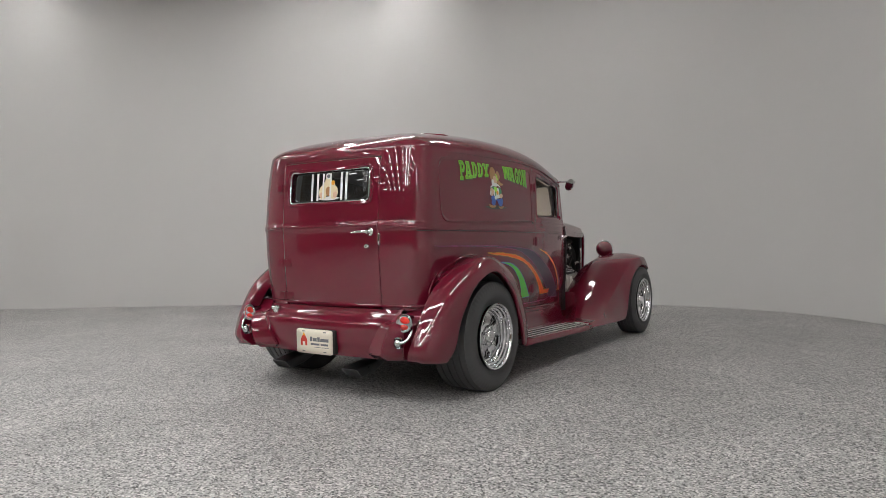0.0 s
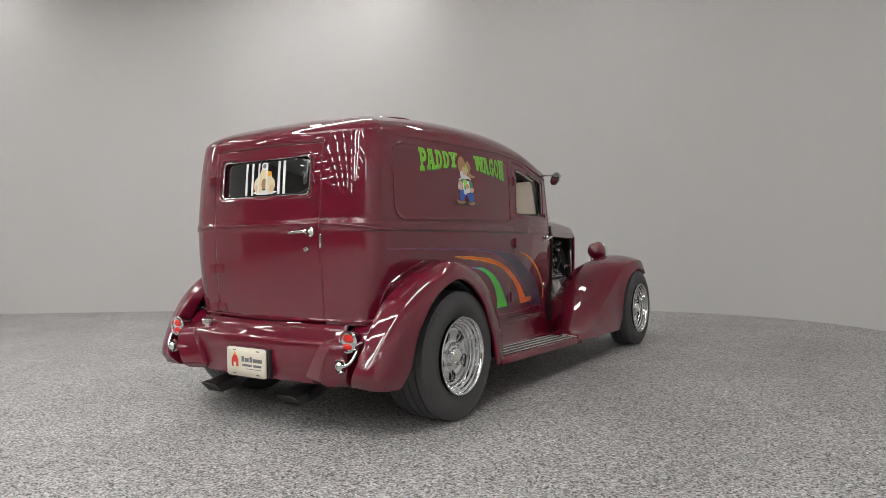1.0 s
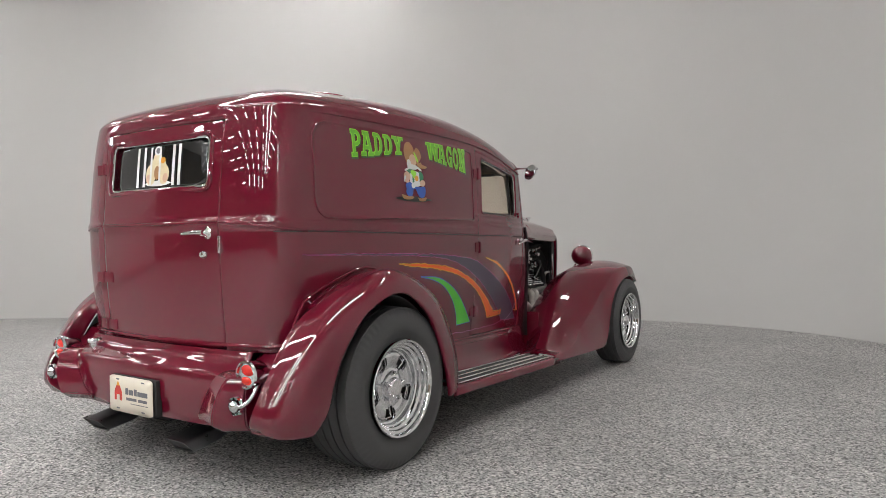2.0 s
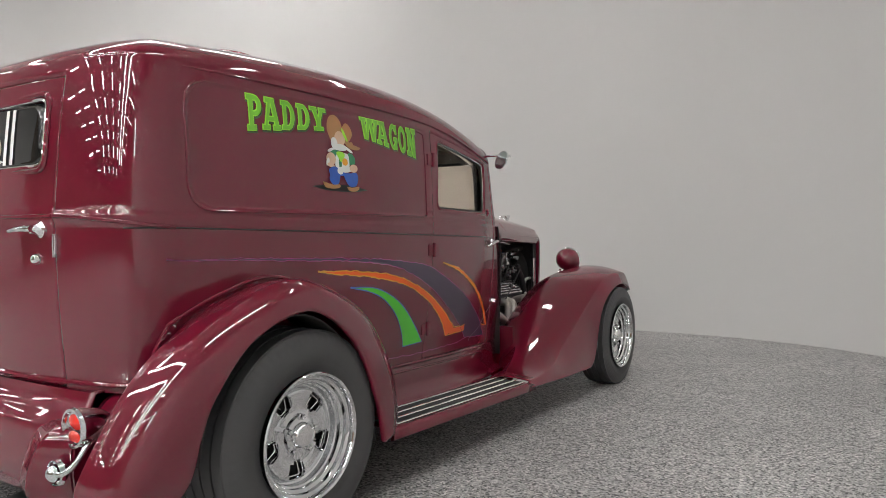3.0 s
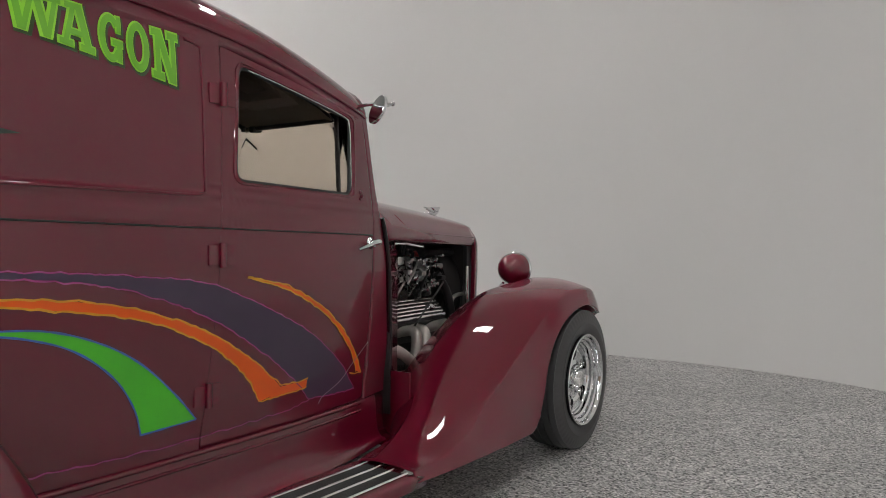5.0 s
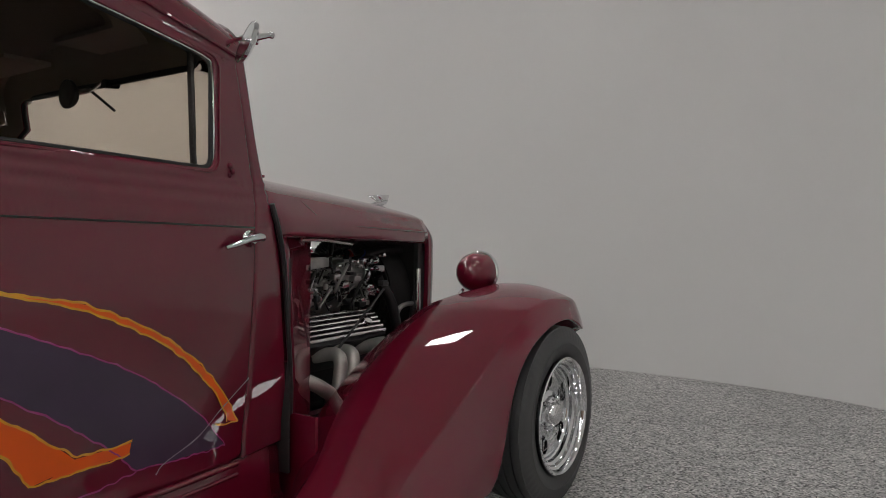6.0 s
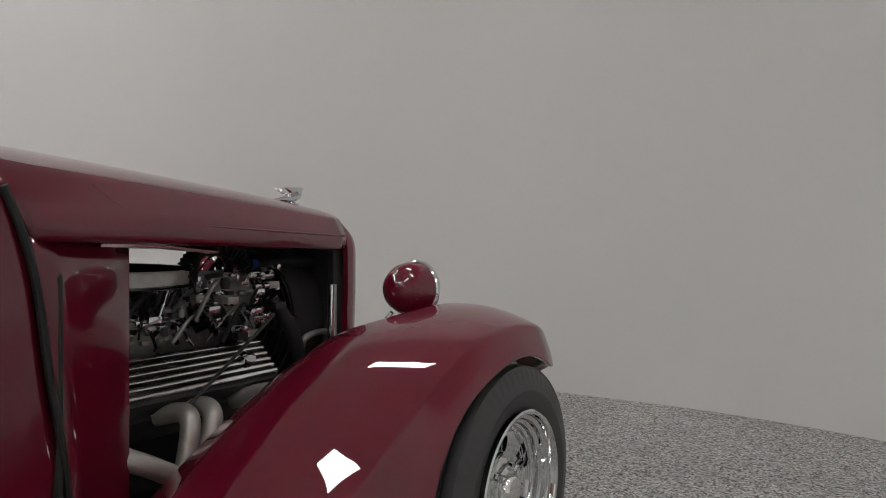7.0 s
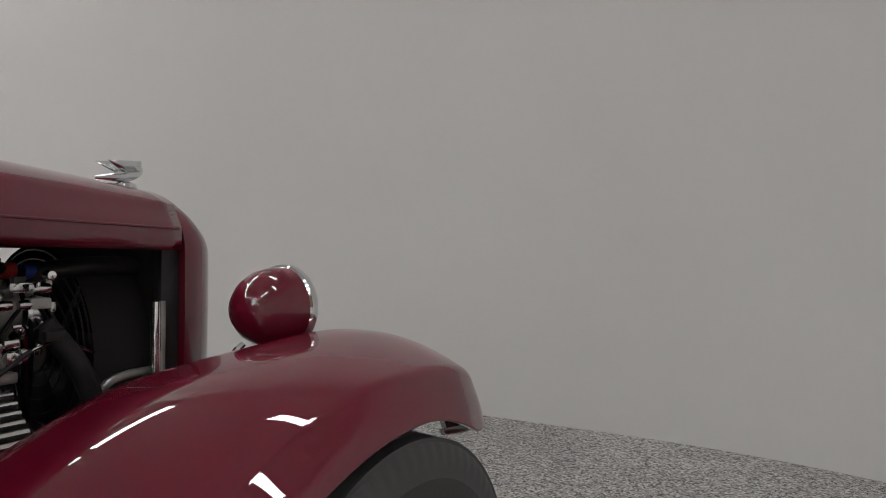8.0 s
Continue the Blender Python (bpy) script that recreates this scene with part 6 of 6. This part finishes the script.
    part("hose_elbow", tube(smooth_line([(0.256, 2.90, 0.60), (0.258, 2.905, 0.66), (0.26, 2.915, 0.70), (0.262, 2.925, 0.74)], 10), 0.012, 10), IRON, eng)
    part("filter_canister", lathe([(0.50, 0.001), (0.50, 0.020), (0.56, 0.021), (0.575, 0.012), (0.59, 0.011), (0.60, 0.001)], (0.30, 2.74, 0), "z", 16), CAST, eng)
    part("hood_prop", tube([(0.37, 2.30, 0.568), (0.315, 2.635, 0.764)], 0.0045, 8), IRON, eng, "thin dark hood strut")
    part("hood_stay", tube([(0.46, 2.05, 0.958), (0.40, 2.22, 0.955), (0.34, 2.42, 0.938)], 0.008, 8), POLISHED, eng)
    # fan and its wire guard
    fan = part("fan", lathe([(2.80, 0.001), (2.80, 0.045), (2.86, 0.045), (2.86, 0.001)], (0, 0, 0.72), "y", 24), IRON, eng, "black electric fan with a wire guard")
    for k in range(7):
        a = 2 * math.pi * k / 7
        c, s = math.cos(a), math.sin(a)
        blade = [[Vector((r * c - t * s, 2.845 + 0.022 * t / 0.04, 0.72 + r * s + t * c)) for t in (-0.035, 0, 0.035)] for r in (0.04, 0.11, 0.19)]
        part("blade", grid(blade), IRON, fan, thick=0.003)
    for r in (0.05, 0.08, 0.11, 0.14, 0.17, 0.195, 0.215):
        part("guard_ring", tube([(r * math.cos(2 * math.pi * k / 36), 2.80, 0.72 + r * math.sin(2 * math.pi * k / 36)) for k in range(36)], 0.0022, 6, True), IRON, fan)
    part("shroud", lathe([(2.80, 0.225), (2.87, 0.235), (2.97, 0.225)], (0, 0, 0.72), "y", 40), UNDER, fan)
    part("upper_hose", tube(smooth_line([(0.03, 2.62, 0.78), (0.10, 2.70, 0.87), (0.16, 2.80, 0.90), (0.17, 2.93, 0.90), (0.15, 2.98, 0.90)], 20), 0.02, 12), BLACK, eng)


# ---- cabin inside, windscreen, roof ----
def cabin_inside(car):
    # windscreen surround between the pillars
    def face(x, z):
        return Vector((x, front_end(z) - 0.004 + 0.03 * (1 - (x / 0.58) ** 2), z))
    outer = []
    for k in range(9):
        z = 1.05 + (wall_top(1.74) - 1.05) * k / 8
        outer.append(Vector((side_x(front_end(z), z) - 0.004, z)))
    zt, w = wall_top(1.72), side_x(1.72, wall_top(1.72))
    for k in range(1, 24):
        a = k / 24 * math.pi
        c = math.cos(a)
        outer.append(Vector((math.copysign(abs(c) ** (2 / 2.35), c) * w, zt + (crown(1.71) - zt) * math.sin(a) ** (2 / 2.35))))
    outer += [Vector((-p.x, p.y)) for p in reversed(outer[:9])]
    hole = round_poly([(-0.50, 1.135), (0.50, 1.135), (0.485, 1.405), (-0.485, 1.405)], 0.04, 6)
    ring = part("windscreen_surround", ring_patch(outer, hole, (0, 1.28), face, 8, 120), PAINT, car, mats=(TAN,), thick=0.03, inner=1)
    pane = part("windscreen", fill_patch(hole, (0, 1.28), lambda x, z: face(x, z) - Vector((0, 0.012, 0)), 4, 60), GLASS, ring, "clear windscreen", thick=0.005)
    pane.visible_shadow = False
    part("windscreen_seal", tube([face(*p) - Vector((0, 0.02, 0)) for p in hole], 0.009, 8, True), BLACK, ring)
    part("wiper_motor", tube([(0.02, 1.745, 1.405), (0.02, 1.70, 1.400)], 0.013, 10), BLACK, ring)
    part("wiper_arm", tube([(0.0, 1.66, 1.385), (0.0, 1.746, 1.33)], 0.0045, 6), BLACK, ring)
    # inside mirror
    m = part("inside_mirror", lathe([(0.014, 0.001), (0.012, 0.030), (0.0, 0.040), (-0.008, 0.040), (-0.010, 0.001)], (0.02, 1.60, 1.352), "y", 24), BLACK, car, "round inside rear-view mirror")
    part("mirror_stem", tube(smooth_line([(0.02, 1.612, 1.355), (0.02, 1.66, 1.372), (0.02, 1.69, 1.40)], 8), 0.005, 8), CHROME, m)
    # sun visors
    for x in (-0.28, 0.28):
        part("sun_visor", block((x - 0.15, 1.50, 1.452), (x + 0.15, 1.63, 1.466), 0.004), TAN, car)
    # header band across the roof and dark pelmet
    part("roof_bow", block((-0.60, 1.05, 1.565), (0.60, 1.12, 1.585), 0.006), SEAT, car)
    # dash and steering
    rows = [[Vector((x, y, z)) for x in (-0.56, -0.3, 0, 0.3, 0.56)] for y, z in ((1.82, 1.125), (1.70, 1.135), (1.655, 1.115), (1.645, 1.06), (1.66, 0.96), (1.70, 0.90))]
    part("dashboard", grid(rows), PAINT, car, "painted burgundy dashboard", thick=0.006)
    wheel = part("steering_wheel", tube([(-0.28 + 0.175 * math.cos(2 * math.pi * k / 40), 1.50 + 0.175 * math.sin(2 * math.pi * k / 40) * 0.38, 1.08 + 0.175 * math.sin(2 * math.pi * k / 40) * 0.92) for k in range(40)], 0.012, 10, True), BLACK, car, "black steering wheel")
    for a in (30, 150, 270):
        c, s = math.cos(radians(a)), math.sin(radians(a))
        part("spoke", tube([(-0.28, 1.50, 1.08), (-0.28 + 0.17 * c, 1.50 + 0.17 * s * 0.38, 1.08 + 0.17 * s * 0.92)], 0.007, 8), POLISHED, wheel)
    part("column", tube([(-0.28, 1.50, 1.08), (-0.28, 1.75, 0.85)], 0.02, 10), BLACK, wheel)
    # two bucket seats and the dark cargo bulkhead
    for x in (-0.30, 0.30):
        seat = part("seat", block((x - 0.24, 0.90, 0.55), (x + 0.24, 1.38, 0.70), 0.04), SEAT, car, "dark tweed bucket seat", angle=60)
        back = block((x - 0.23, -0.06, 0.0), (x + 0.23, 0.07, 0.50), 0.045)
        back.transform(Matrix.Translation((0, 0.90, 0.66)) @ Matrix.Rotation(radians(12), 4, "X"))
        part("backrest", back, SEAT, seat, angle=60)
    part("cargo_floor", block((-0.56, -0.44, 0.62), (0.56, 0.80, 0.64), 0.004), SEAT, car)


def roof_insert(car):
    """Padded dark insert let into the roof, with a bead round it."""
    def shape(x, y):
        edge = wall_top(y)
        n, mid = 2.35, 0.45
        back = max(0.0, (mid - y) / (mid + 0.47))
        s = (abs(x / side_x(max(y, -0.3), edge)) ** 5 + back ** 5) ** 0.2
        return Vector((x, y, edge + (crown(y) - edge) * max(0.0, 1 - s ** n) ** (1 / n) - 0.002))
    loop = round_poly([(-0.46, -0.02), (0.46, -0.02), (0.42, 1.38), (-0.42, 1.38)], 0.12, 8)
    ins = part("roof_insert", fill_patch(loop, (0, 0.6), shape, 14, 96), IRON, car, "dark grey roof insert", thick=0.004)
    part("insert_bead", tube([shape(*p) for p in loop], 0.008, 8, True), PAINT, ins)


car = thing("panel_van", "glossy burgundy 1930s hot rod delivery van with striped sides", "car")
cabin_shell(car)
doors(car)
rear_door(car)
stripes(car)
lettering(car)
side_picture(car)
for side in (1, -1):
    rear_fender(car, side)
    front_fender(car, side)
    running_board(car, side)
    headlight(car, side)
    side_mirror(car, side)
rear_pan(car)
plate(car)
exhausts(car)
hood(car)
radiator(car)
wheels(car)
engine(car)
cabin_inside(car)
roof_insert(car)
